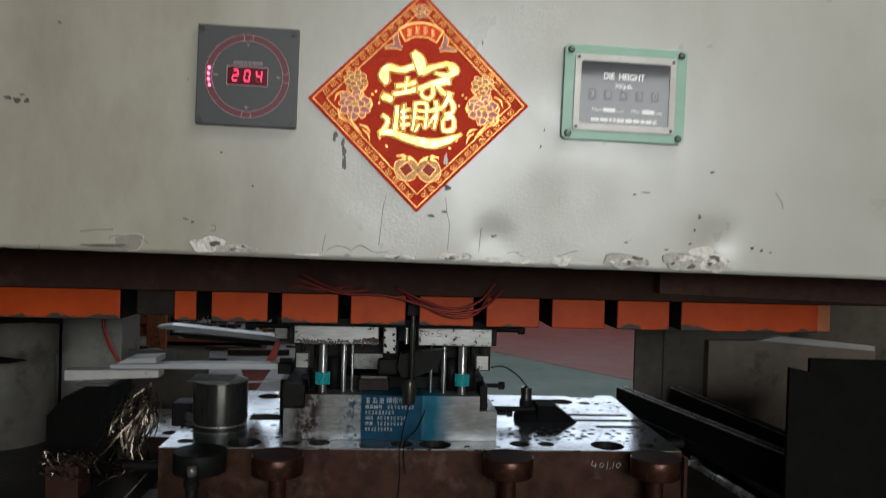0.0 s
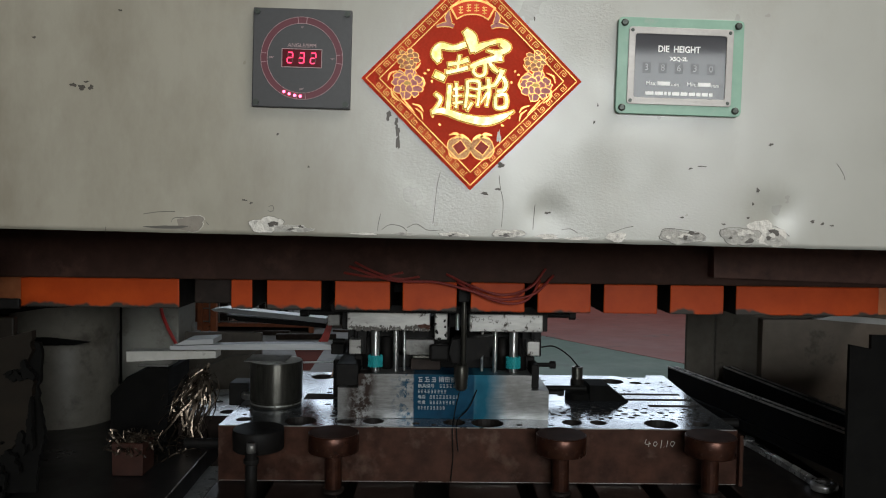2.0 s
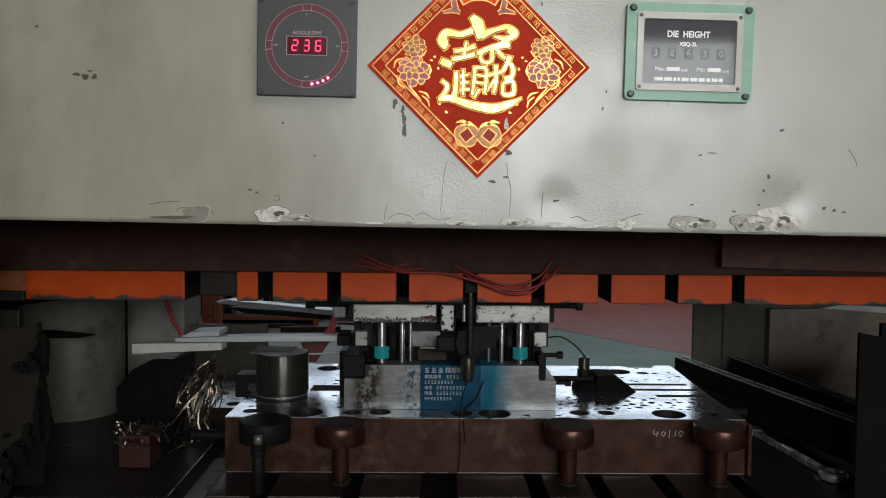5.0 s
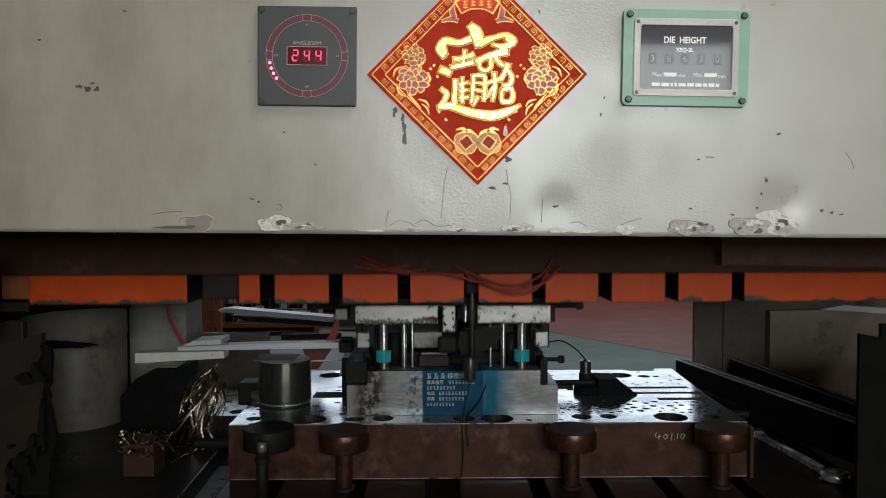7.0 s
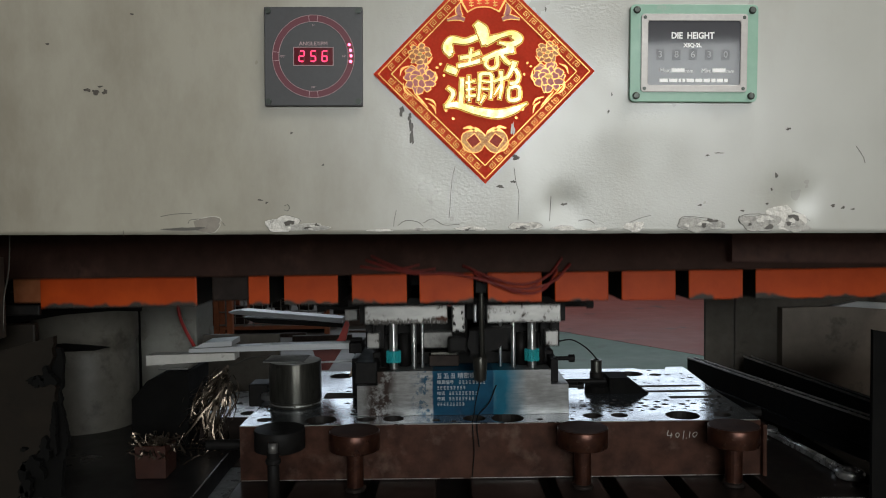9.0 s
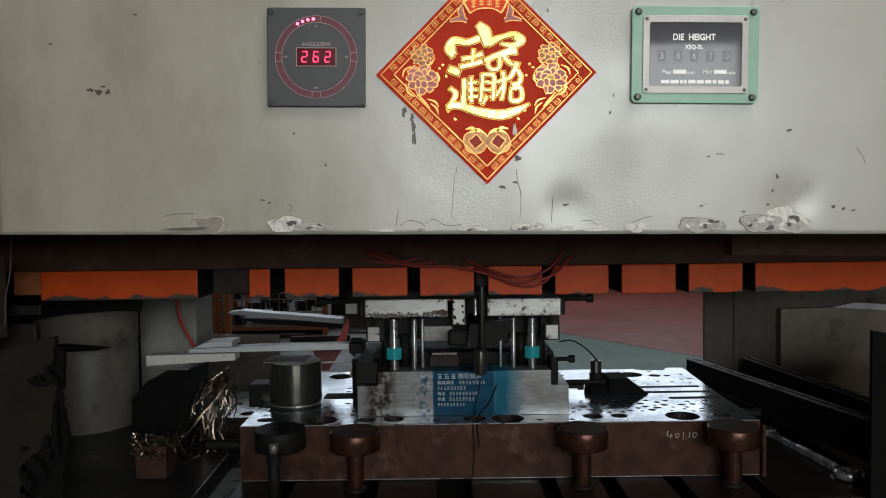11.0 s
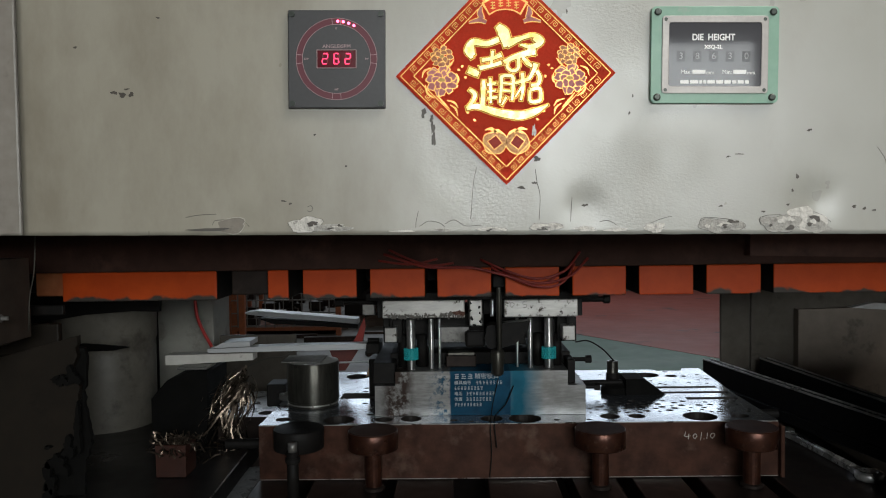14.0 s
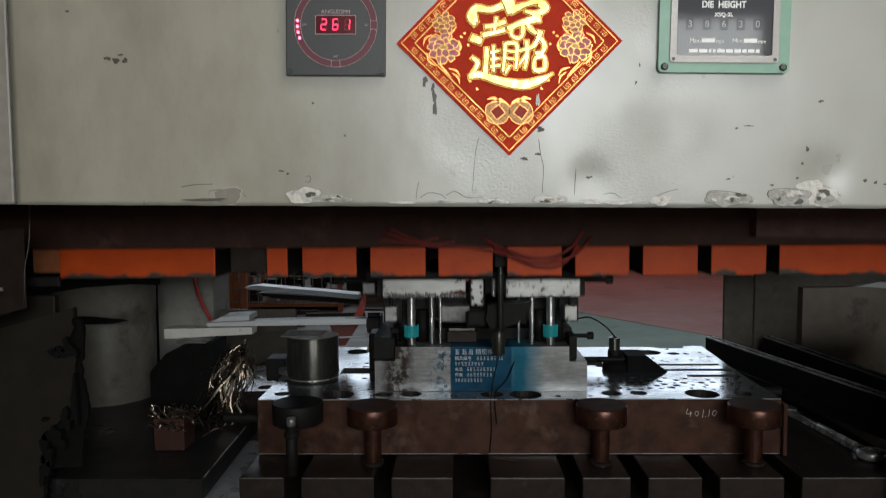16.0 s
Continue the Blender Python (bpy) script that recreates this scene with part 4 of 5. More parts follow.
for k, (x, z, r) in enumerate(((-0.037, 1.158, 0.0022), (-0.020, 1.150, 0.0026), (-0.039, 1.143, 0.0030), (-0.019, 1.138, 0.0020), (-0.036, 1.128, 0.0034), (-0.018, 1.121, 0.0026), (-0.030, 1.114, 0.0030))):
    part("oil_spot", blob(x, z, r, r * 1.2, 0.5312, 0.5325, k + 30, 12, 0.4), BLACK, up)
part("pin", rod((0.006, 0.545, 1.13), (0.006, 0.545, 1.166), 0.004), CHROME, up)
part("punch_holder", box(-0.212, 0.176, 0.60, 0.82, 1.0755, 1.13, 0.002), BLACK, up)
part("punch_plate", box(-0.102, -0.040, 0.575, 0.60, 1.073, 1.105, 0.0015), GREY_STEEL, up, "oily grey punch plate")
part("punch_block", box(0.0005, 0.075, 0.57, 0.66, 1.068, 1.112, 0.003), BLACK, up)
for a, b in ((-0.210, -0.186), (0.146, 0.171)):
    part("stop_block", box(a, b, 0.535, 0.57, 1.081, 1.110, 0.0015), STEEL, up, "small bright stop block")
    part("stop_back", box(a - 0.006, b + 0.008, 0.571, 0.61, 1.074, 1.13, 0.0015), BLACK, up)
    part("stop_screw", rod(((a + b) / 2, 0.55, 1.11), ((a + b) / 2, 0.55, 1.13), 0.0035), BLACK, up)
part("lift_bolt", rod((0.176, 0.60, 1.156), (0.252, 0.60, 1.156), 0.0058), BLACK, up)
part("bolt_head", rod((0.240, 0.60, 1.156), (0.253, 0.60, 1.156), 0.0095, seg=6), BLACK, up)
part("lift_bolt", rod((-0.31, 0.60, 1.156), (-0.214, 0.60, 1.156), 0.0058), BLACK, up)
part("bolt_head", rod((-0.318, 0.60, 1.156), (-0.30, 0.60, 1.156), 0.0095, seg=6), BLACK, up)
part("end_block", box(0.176, 0.188, 0.55, 0.80, 1.128, 1.166, 0.0015), BLACK, up)
part("end_block", box(-0.226, -0.2145, 0.55, 0.80, 1.128, 1.166, 0.0015), BLACK, up)
part("sensor_block", box(-0.262, -0.236, 0.60, 0.66, 1.128, 1.152, 0.0015), GREY_STEEL, up)

# nozzle rod in front of the die, and the hoses hung from the slide
noz = thing("blow_nozzle", "dark vertical nozzle rod with a steel tip", "nozzle", (0, 0, 0))
part("rod", rod((0.016, 0.475, 1.068), (0.016, 0.475, 1.30), 0.0052), TUBE, noz, smooth=True)
part("clamp_collar", box(0.004, 0.028, 0.462, 0.4885, 1.195, 1.26, 0.002), BLACK, noz)
part("tip", lathe([(0.007, 0.0), (0.0120, 0.004), (0.0125, 0.022), (0.0140, 0.026), (0.0140, 0.044), (0.012, 0.049)], (0.012, 0.475, 1.024), 28), TUBE, noz, smooth=True)
part("holder", slab_xz([(-0.012, 1.092), (-0.006, 1.118), (0.020, 1.122), (0.077, 1.127), (0.072, 1.108), (0.050, 1.084), (0.020, 1.074), (-0.004, 1.074)], 0.490, 0.524), BLACK, noz, "black tapered nozzle holder")
part("holder_arm", box(-0.050, -0.010, 0.500, 0.524, 1.074, 1.106, 0.006), BLACK, noz)
hose = thing("air_hose", "orange-red air hose looped in front of the slide", "hose", (0, 0, 0))
for pts, r in ((((-0.20, 0.436, 1.262), (-0.12, 0.425, 1.238), (-0.04, 0.42, 1.236), (0.02, 0.42, 1.222), (0.08, 0.418, 1.206), (0.14, 0.42, 1.216), (0.18, 0.436, 1.25)), 0.0026),
               (((-0.02, 0.436, 1.25), (0.03, 0.424, 1.228), (0.085, 0.42, 1.214), (0.135, 0.424, 1.228), (0.165, 0.436, 1.262)), 0.0024),
               (((0.00, 0.436, 1.235), (0.04, 0.424, 1.214), (0.09, 0.416, 1.199), (0.130, 0.42, 1.206), (0.155, 0.436, 1.240)), 0.0024),
               (((0.02, 0.436, 1.228), (0.06, 0.424, 1.210), (0.10, 0.418, 1.207), (0.140, 0.436, 1.232)), 0.0020),
               (((-0.21, 0.436, 1.25), (-0.15, 0.43, 1.243), (-0.10, 0.436, 1.252)), 0.0022),
               (((-0.19, 0.436, 1.27), (-0.15, 0.428, 1.252), (-0.11, 0.424, 1.241), (-0.07, 0.436, 1.244)), 0.0022)):
    part("loop", bent(pts, r), ORANGE_HOSE, hose, smooth=True)

# ---- things on the base plate ----
tube = thing("steel_sleeve", "dark turned steel sleeve standing on the base plate", "sleeve", (-0.375, 0.640, 0.9455))
part("body", lathe([(0.0525, 0), (0.0535, 0.001), (0.0535, 0.009), (0.0525, 0.0105), (0.0545, 0.012), (0.0550, 0.0135), (0.0550, 0.092), (0.0540, 0.0935), (0.0475, 0.0935), (0.0465, 0.091), (0.0465, 0.03)], (0, 0, 0), 56), TUBE, tube, smooth=False)
for f in tube.children[0].data.polygons:
    f.use_smooth = abs(f.normal.z) < 0.5
part("base_ring", lathe([(0.0538, 0.0045), (0.0552, 0.005), (0.0552, 0.007), (0.0538, 0.0075)], (0, 0, 0), 40), STEEL, tube, "thin pale ring near the foot")
part("top_rim", lathe([(0.0478, 0.0936), (0.0536, 0.0936), (0.0532, 0.0944), (0.0482, 0.0944)], (0, 0, 0), 48), STEEL, tube, "bright turned top rim")
card = tagged(part("cover_sheet", box(-0.437, -0.352, 0.61, 0.69, 1.0402, 1.0418), GREY_STEEL), "small grey sheet lying on the sleeve", "sheet")
washer = tagged(part("washer", lathe([(0.016, 0.0), (0.024, 0.0), (0.025, 0.001), (0.025, 0.010), (0.024, 0.011), (0.016, 0.011), (0.016, 0.0)], (-0.436, 0.690, 0.9457), 28), CHROME), "bright steel washer behind the sleeve", "washer")
brk = thing("stop_bracket", "black triangular stop bracket with a bolt beside the die", "bracket", (0, 0, 0))
bm = bmesh.new()
tri = [bm.verts.new(v) for v in ((0.306, 0.69, 0.9455), (0.393, 0.69, 0.9455), (0.346, 0.69, 0.981), (0.306, 0.69, 0.981), (0.306, 0.76, 0.9455), (0.393, 0.76, 0.9455), (0.346, 0.76, 0.981), (0.306, 0.76, 0.981))]
for q in ((0, 1, 2, 3), (7, 6, 5, 4), (0, 4, 5, 1), (1, 5, 6, 2), (2, 6, 7, 3), (3, 7, 4, 0)):
    bm.faces.new([tri[i] for i in q])
part("wedge", bm, NEAR_BLACK, brk)
part("post", rod((0.287, 0.74, 0.9455), (0.287, 0.74, 0.985), 0.015), BLACK, brk)
part("flange", lathe([(0.030, 0), (0.031, 0.002), (0.029, 0.014), (0.018, 0.020)], (0.287, 0.72, 0.9457), 28), NEAR_BLACK, brk)
part("cap_screw", lathe([(0.0115, 0), (0.0125, 0.001), (0.0125, 0.027), (0.0115, 0.028), (0.007, 0.028), (0.0065, 0.020)], (0.287, 0.74, 0.985), 24), TUBE, brk, smooth=False)
part("push_rod", rod((0.192, 0.70, 0.972), (0.30, 0.70, 0.972), 0.006), BLACK, brk)
part("cable", bent([(0.292, 0.74, 1.01), (0.27, 0.76, 1.035), (0.24, 0.78, 1.052), (0.21, 0.78, 1.05)], 0.0018), BLACK, brk)
wire = thing("sensor_wire", "thin black wire hanging over the base plate edge", "wire", (0, 0, 0))
part("lead", bent([(0.014, 0.485, 1.03), (0.004, 0.50, 0.98), (0.0, 0.50, 0.955), (-0.004, 0.4655, 0.94), (-0.002, 0.464, 0.89), (-0.006, 0.464, 0.842)], 0.0010), BLACK, wire)
part("lead", bent([(0.046, 0.526, 1.005), (0.030, 0.52, 0.97), (0.008, 0.50, 0.952), (0.004, 0.465, 0.94), (0.008, 0.464, 0.90)], 0.0012), BLACK, wire)

# ---- chute and spanner on the far side of the plate ----
chute = thing("scrap_chute", "black oily scrap chute with two side rails", "chute", (0, 0, 0))


def wallpiece(p, q, z0, z1, th):
    bm = bmesh.new()
    p, q = Vector((*p, 0)), Vector((*q, 0))
    s = (q - p).normalized().cross(Vector((0, 0, 1))) * th
    vs = [bm.verts.new((v.x, v.y, z)) for z in (z0, z1) for v in (p, q, q + s, p + s)]
    for f in ((3, 2, 1, 0), (4, 5, 6, 7), (0, 1, 5, 4), (1, 2, 6, 5), (2, 3, 7, 6), (3, 0, 4, 7)):
        bm.faces.new([vs[i] for i in f])
    bmesh.ops.recalc_face_normals(bm, faces=bm.faces)
    bmesh.ops.bevel(bm, geom=bm.edges[:], offset=0.002, segments=1, affect="EDGES")
    return bm


for (p0, p1), h in ((((0.593, 1.055), (0.743, 0.335)), 0.0), (((0.742, 1.050), (0.822, 0.335)), 0.002)):
    part("side_rail", wallpiece(p0, p1, 0.900, 0.955 + h, -0.020), RAIL, chute)
    part("skirt", wallpiece((p0[0] + 0.004, p0[1] - 0.03), (p1[0] + 0.004, p1[1]), 0.874, 0.8995, -0.012), RAIL, chute)
    part("rail_foot", box(p0[0] + 0.02, p0[0] + 0.05, p0[1] - 0.10, p0[1] - 0.07, 0.8365, 0.8995, 0.002), RAIL, chute)
    for dx in (0.001, 0.021):
        part("rail_lip", rod((p0[0] + dx, p0[1] - 0.004, 0.9556 + h), (p1[0] + dx, p1[1] + 0.004, 0.9556 + h), 0.0026, seg=6), LIP, chute, "highlight drawn along the rail edge")
bm = bmesh.new()
bm.faces.new([bm.verts.new(v) for v in ((0.62, 1.04, 0.899), (0.762, 0.34, 0.899), (0.820, 0.34, 0.899), (0.740, 1.04, 0.899))])
bmesh.ops.solidify(bm, geom=bm.faces[:], thickness=0.004)
part("chute_floor", bm, RAIL, chute)
rnd = random.Random(8)
bm = bmesh.new()
for _ in range(70):
    t = rnd.random()
    x, y = 0.598 + 0.148 * t + rnd.uniform(-0.004, 0.014), 1.045 - 0.70 * t
    box(x, x + rnd.uniform(0.001, 0.004), y, y + rnd.uniform(0.002, 0.006), 0.9552, 0.9566, bm=bm)
tagged(part("metal_slivers", bm, STEEL, None, "bright metal slivers on the chute rail"), "", "scrap", "", "stuff")
sp = thing("spanner", "greasy chrome combination spanner lying on the bed", "spanner", (0.687, 0.662, 0.8375))
sp.rotation_euler = (0, 0, radians(-84.9))
bm = bmesh.new()
prism([(-0.072, -0.010), (-0.03, -0.008), (0.08, -0.0068), (0.17, -0.0090), (0.20, -0.013), (0.20, 0.013), (0.17, 0.0090), (0.08, 0.0068), (-0.03, 0.008), (-0.072, 0.010)], [], 0.0005, 0.011, 0.0, bm)
part("shank", bm, GREASY, sp)
part("shank_rib", rod((-0.03, 0, 0.010), (0.17, 0, 0.010), 0.0045, 0.0055, 12), GREASY, sp, smooth=True)
part("ring_end", lathe([(0.013, 0.001), (0.015, 0.0), (0.024, 0.0005), (0.026, 0.004), (0.026, 0.012), (0.023, 0.016), (0.015, 0.016), (0.013, 0.014), (0.013, 0.001)], (0.216, 0, 0), 28), GREASY, sp, smooth=True)
bm = bmesh.new()
prism([(x - 0.07, y) for x, y in ((0.001, -0.012), (0.001, 0.012), (-0.012, 0.021), (-0.034, 0.020), (-0.038, 0.012), (-0.018, 0.009), (-0.014, 0.0), (-0.018, -0.009), (-0.038, -0.012), (-0.034, -0.020), (-0.012, -0.021))], [], 0.0005, 0.013, 0.0, bm)
part("jaw", bm, GREASY, sp)

# ---- strip stock and scrap on the feed side ----
tagged(part("feed_strip", slab_xz([(-0.622, 1.0478), (-0.262, 1.0518), (-0.262, 1.0640), (-0.45, 1.0625), (-0.622, 1.0560)], 0.70, 0.735), STRIP), "pale steel strip running into the die", "strip")
tagged(part("feed_plate", slab_xz([(-0.612, 1.0578), (-0.590, 1.0690), (-0.527, 1.0725), (-0.527, 1.0612)], 0.702, 0.77), STRIP), "short pale steel plate on the feed strip", "plate")
bar = tagged(part("support_bar", slab_xz([(-0.717, 1.0205), (-0.521, 1.0305), (-0.521, 1.0462), (-0.717, 1.0430)], 0.70, 0.74), WHITE_BAR), "scuffed white bar carrying the strip", "bar")
feed = thing("strip_feeder", "black feeder block with red handle beside the die", "feeder", (0, 0, 0))
part("jaw", box(-0.265, -0.236, 0.68, 0.76, 1.045, 1.068, 0.002), BLACK, feed)
part("roller", rod((-0.262, 0.69, 1.073), (-0.236, 0.69, 1.073), 0.006), BLACK, feed)
part("body", box(-0.262, -0.238, 0.70, 0.80, 0.9455, 1.03, 0.003), BLACK, feed)
part("strap", slab_xz([(-0.283, 1.110), (-0.304, 1.062), (-0.326, 1.034), (-0.303, 1.034), (-0.287, 1.056), (-0.279, 1.090)], 0.800, 0.812), STRAP_RED, feed, "bright red plastic flap")
part("tray", slab_xz([(-0.366, 1.032), (-0.298, 1.033), (-0.312, 1.012), (-0.330, 0.984), (-0.349, 0.984)], 0.805, 0.835), CLOTH_RED, feed, "dull red tray")
part("tray_rod", rod((-0.360, 0.80, 1.004), (-0.262, 0.80, 1.006), 0.0022, seg=8), STRIP, feed)
part("wood_wedge", slab_xz([(-0.275, 0.98), (-0.262, 1.02), (-0.235, 1.025), (-0.24, 1.005), (-0.262, 0.985)], 0.75, 0.77), WOOD_PALE, feed)
tagged(part("stock_strip", slab_xz([(-0.70, 1.068), (-0.66, 1.073), (-0.36, 1.045), (-0.36, 1.030), (-0.69, 1.062)], 1.28, 1.34), STRIP), "bluish pale steel strip behind the die", "strip")
tagged(part("strip_guide_rail", slab_xz([(-0.66, 1.050), (-0.36, 1.028), (-0.36, 1.016), (-0.62, 1.034)], 1.285, 1.335), BLACK), "black guide rail under the rear strip", "rail")
blk = thing("feeder_housing", "near-black feeder housing under the white bar", "housing", (0, 0, 0))
part("shell", slab_xz([(-0.735, 0.8535), (-0.615, 0.8535), (-0.610, 1.012), (-0.645, 1.018), (-0.70, 0.995), (-0.735, 0.955)], 0.66, 0.80), NEAR_BLACK, blk)
part("shelf", box(-0.675, -0.61, 0.655, 0.72, 1.0185, 1.0235, 0.001), GREY_STEEL, blk)
tin = thing("scrap_tin", "rusty red tin filled with metal shavings", "tin", (-0.612, 0.47, 0.8535))
part("shell", lathe([(0.036, 0), (0.040, 0.002), (0.041, 0.062), (0.038, 0.063), (0.036, 0.02)], (0, 0, 0), 4), COPPER, tin)
tin.rotation_euler = (0, 0, radians(45))


def shavings(name, cx, cy, cz, sx, sy, sz, cnt, seed, length, droop):
    """Curled ribbons of scrap foil in a heap."""
    rnd = random.Random(seed)
    bm = bmesh.new()
    for _ in range(cnt):
        p0 = Vector((cx + rnd.gauss(0, sx), cy + rnd.gauss(0, sy), cz + rnd.uniform(0, sz)))
        d = Vector((rnd.uniform(-1, 1), rnd.uniform(-1, 1), rnd.uniform(-1.2, 0.5) - droop)).normalized()
        u = d.orthogonal().normalized()
        w, prev = rnd.uniform(0.0005, 0.0022), None
        turn = Matrix.Rotation(rnd.uniform(-0.7, 0.7), 3, Vector((rnd.uniform(-1, 1), rnd.uniform(-1, 1), rnd.uniform(-1, 1))).normalized())
        for k in range(7):
            a, b = bm.verts.new(p0 + u * w), bm.verts.new(p0 - u * w)
            if prev:
                bm.faces.new((prev[0], prev[1], b, a))
            prev = (a, b)
            p0 = p0 + d * length * rnd.uniform(0.6, 1.3) / 6
            d, u = (turn @ d).normalized(), (turn @ u).normalized()
    return tagged(part(name, bm, FOIL), "tangle of shiny curled scrap foil", "scrap", "", "stuff")




def foil_fall(name, seed, cnt):
    """Long thin ribbons of foil that hang from the strip end and trail down to the shelf."""
    rnd = random.Random(seed)
    bm = bmesh.new()
    for q in range(cnt):
        top = Vector((rnd.gauss(-0.545, 0.011), rnd.gauss(0.690, 0.012), rnd.uniform(0.955, 1.018)))
        foot = Vector((top.x + rnd.gauss(-0.034, 0.024), rnd.gauss(0.665, 0.02), max(0.858, top.z - rnd.uniform(0.03, 0.14))))
        bulge = Vector((rnd.gauss(0.0, 0.014), rnd.gauss(-0.006, 0.008), 0))
        w, twist, turns, prev = rnd.uniform(0.0006, 0.0024), rnd.uniform(0, 6.3), rnd.uniform(-2.5, 2.5), None
        for k in range(9):
            t = k / 8
            c = top.lerp(foot, t) + bulge * 4 * t * (1 - t) + Vector((0.003 * math.sin(9 * t + q), 0, 0.003 * math.cos(7 * t + q)))
            u = Vector((math.cos(twist + turns * t), math.sin(twist + turns * t), 0.3 * math.sin(3 * t + q))) * w
            a, b = bm.verts.new(c + u), bm.verts.new(c - u)
            if prev:
                bm.faces.new((prev[0], prev[1], b, a))
            prev = (a, b)
    return tagged(part(name, bm, FOIL), "hanging tangle of shiny scrap foil ribbons", "scrap", "", "stuff")


foil_fall("scrap_foil", 1, 130)
shavings("scrap_foil", -0.600, 0.62, 0.853, 0.035, 0.05, 0.012, 60, 2, 0.035, -0.3)
shavings("tin_shavings", -0.612, 0.47, 0.905, 0.017, 0.017, 0.020, 260, 3, 0.026, 0.1)
hl = thing("red_hose", "thin red hose hanging beside the rear panel", "hose", (0, 0, 0))
part("tube", bent([(-0.77, 1.05, 1.2), (-0.765, 1.05, 1.10), (-0.745, 1.04, 1.05), (-0.715, 1.03, 1.0), (-0.70, 1.0, 0.985)], 0.0045), RED_HOSE, hl, smooth=True)
pb = thing("rear_board", "grey oily board with a dark crack behind the press", "board", (0, 0, 0))
part("sheet", box(-0.735, -0.52, 1.15, 1.165, 0.836, 1.02, 0.002), COLUMN_DARK, pb)
part("crack_line", bent([(-0.66, 1.149, 0.93), (-0.60, 1.149, 0.955), (-0.55, 1.149, 0.96), (-0.50, 1.149, 0.995)], 0.002, 5), CRACK, pb)
lug = thing("ribbed_block", "oily steel block with a drilled top beside the base plate", "block", (0, 0, 0))
part("body", prism([(-0.60, 0.69), (-0.458, 0.69), (-0.458, 0.95), (-0.60, 0.95)], [ring_pts(-0.500, 0.725, 0.018, 20), ring_pts(-0.545, 0.82, 0.008, 14)], 0.793, 0.905, 0.03, bmesh.new()), [BARE, BED, HOLE], lug)

# ---- background behind the press ----


def pallet(x, y, z0, w, d, label):
    t = thing("pallet", label, "pallet", (x, y, z0), "pallets on the far floor")
    for i in range(6):
        part("board", box(-w / 2 + i * w / 6, -w / 2 + (i + 0.8) * w / 6, -d / 2, d / 2, 0.11, 0.13, 0.003), WOOD, t)
    for yy in (-d / 2, -0.05, d / 2 - 0.1):
        part("bearer", box(-w / 2, w / 2, yy, yy + 0.1, 0.0, 0.11), WOOD, t)
    return t


def basket(x, y, z0, w, d, h, seed):
    t = thing("wire_basket", "rusty wire stillage half full of dark parts", "basket", (x, y, z0), "stillages on the far floor")
    for sx in (-w / 2, w / 2):
        for sy in (-d / 2, d / 2):
            part("post", box(sx - 0.03, sx + 0.03, sy - 0.03, sy + 0.03, 0, h, 0.004), RACK_ORANGE, t)
    bm = bmesh.new()
    for i in range(1, 12):
        xx = -w / 2 + w * i / 12
        box(xx - 0.006, xx + 0.006, -d / 2 - 0.006, -d / 2 + 0.006, 0.1, h, bm=bm)
    for j in range(5):
        zz = 0.12 + (h - 0.14) * j / 4
        box(-w / 2, w / 2, -d / 2 - 0.008, -d / 2 + 0.008, zz - 0.007, zz + 0.007, bm=bm)
    part("mesh_front", bm, GREY_STEEL, t)
    part("floor_tray", box(-w / 2, w / 2, -d / 2, d / 2, 0.06, 0.1), RACK_ORANGE, t)
    rnd = random.Random(seed)
    bm = bmesh.new()
    for _ in range(60):
        cx, cy, cz = rnd.uniform(-w / 2 + 0.1, w / 2 - 0.1), rnd.uniform(-d / 2 + 0.1, d / 2 - 0.1), rnd.uniform(0.12, h * 0.7)
        s = rnd.uniform(0.03, 0.09)
        box(cx - s, cx + s, cy - s, cy + s * 0.6, cz - s * 0.5, cz + s * 0.5, bm=bm)
    tagged(part("heap", bm, [BED], t, "dark oily heap of stamped metal"), kind="stuff")
    return t


def crate(x, y, z0, w, d, h, mt, label):
    t = thing("crate", label, "crate", (x, y, z0), "crates on the far floor")
    bm = box(-w / 2, w / 2, -d / 2, d / 2, 0, 0.02)
    for a, b, c, e in ((-w / 2, w / 2, -d / 2, -d / 2 + 0.02), (-w / 2, w / 2, d / 2 - 0.02, d / 2), (-w / 2, -w / 2 + 0.02, -d / 2 + 0.02, d / 2 - 0.02), (w / 2 - 0.02, w / 2, -d / 2 + 0.02, d / 2 - 0.02)):
        box(a, b, c, e, 0.02, h, bm=bm)
    part("shell", bm, mt, t)
    part("rim", box(-w / 2 - 0.01, w / 2 + 0.01, -d / 2 - 0.012, -d / 2, h - 0.04, h, 0.003), BLACK, t)
    return t


basket(-2.9, 6.3, 0, 1.3, 0.9, 0.85, 1)
basket(-2.1, 8.4, 0, 1.3, 0.9, 0.75, 2)
basket(-3.6, 9.6, 0, 1.4, 0.9, 1.1, 4)
pallet(-1.0, 9.2, 0, 1.2, 1.0, "weathered wooden pallet with a dark crate")
crate(-1.0, 9.2, 0.13, 1.0, 0.8, 0.4, BLACK, "black steel crate on a pallet")
crate(-2.3, 5.2, 0, 0.8, 0.6, 0.16, BED, "dark oily crate on the floor")
rnd = random.Random(21)
for i in range(16):
    w, d = rnd.uniform(0.3, 0.9), rnd.uniform(0.05, 0.12)
    ob = part("flat_bar", box(-w / 2, w / 2, -d / 2, d / 2, 0.001, rnd.uniform(0.02, 0.09), 0.004), rnd.choice((BED, WOOD, BED, WOOD, GREY_STEEL)))
    ob.matrix_basis = pose(rnd.uniform(-2.6, -0.5), 4.4 + i * 0.28, 0.0, 0, 0, rnd.uniform(-25, 25))
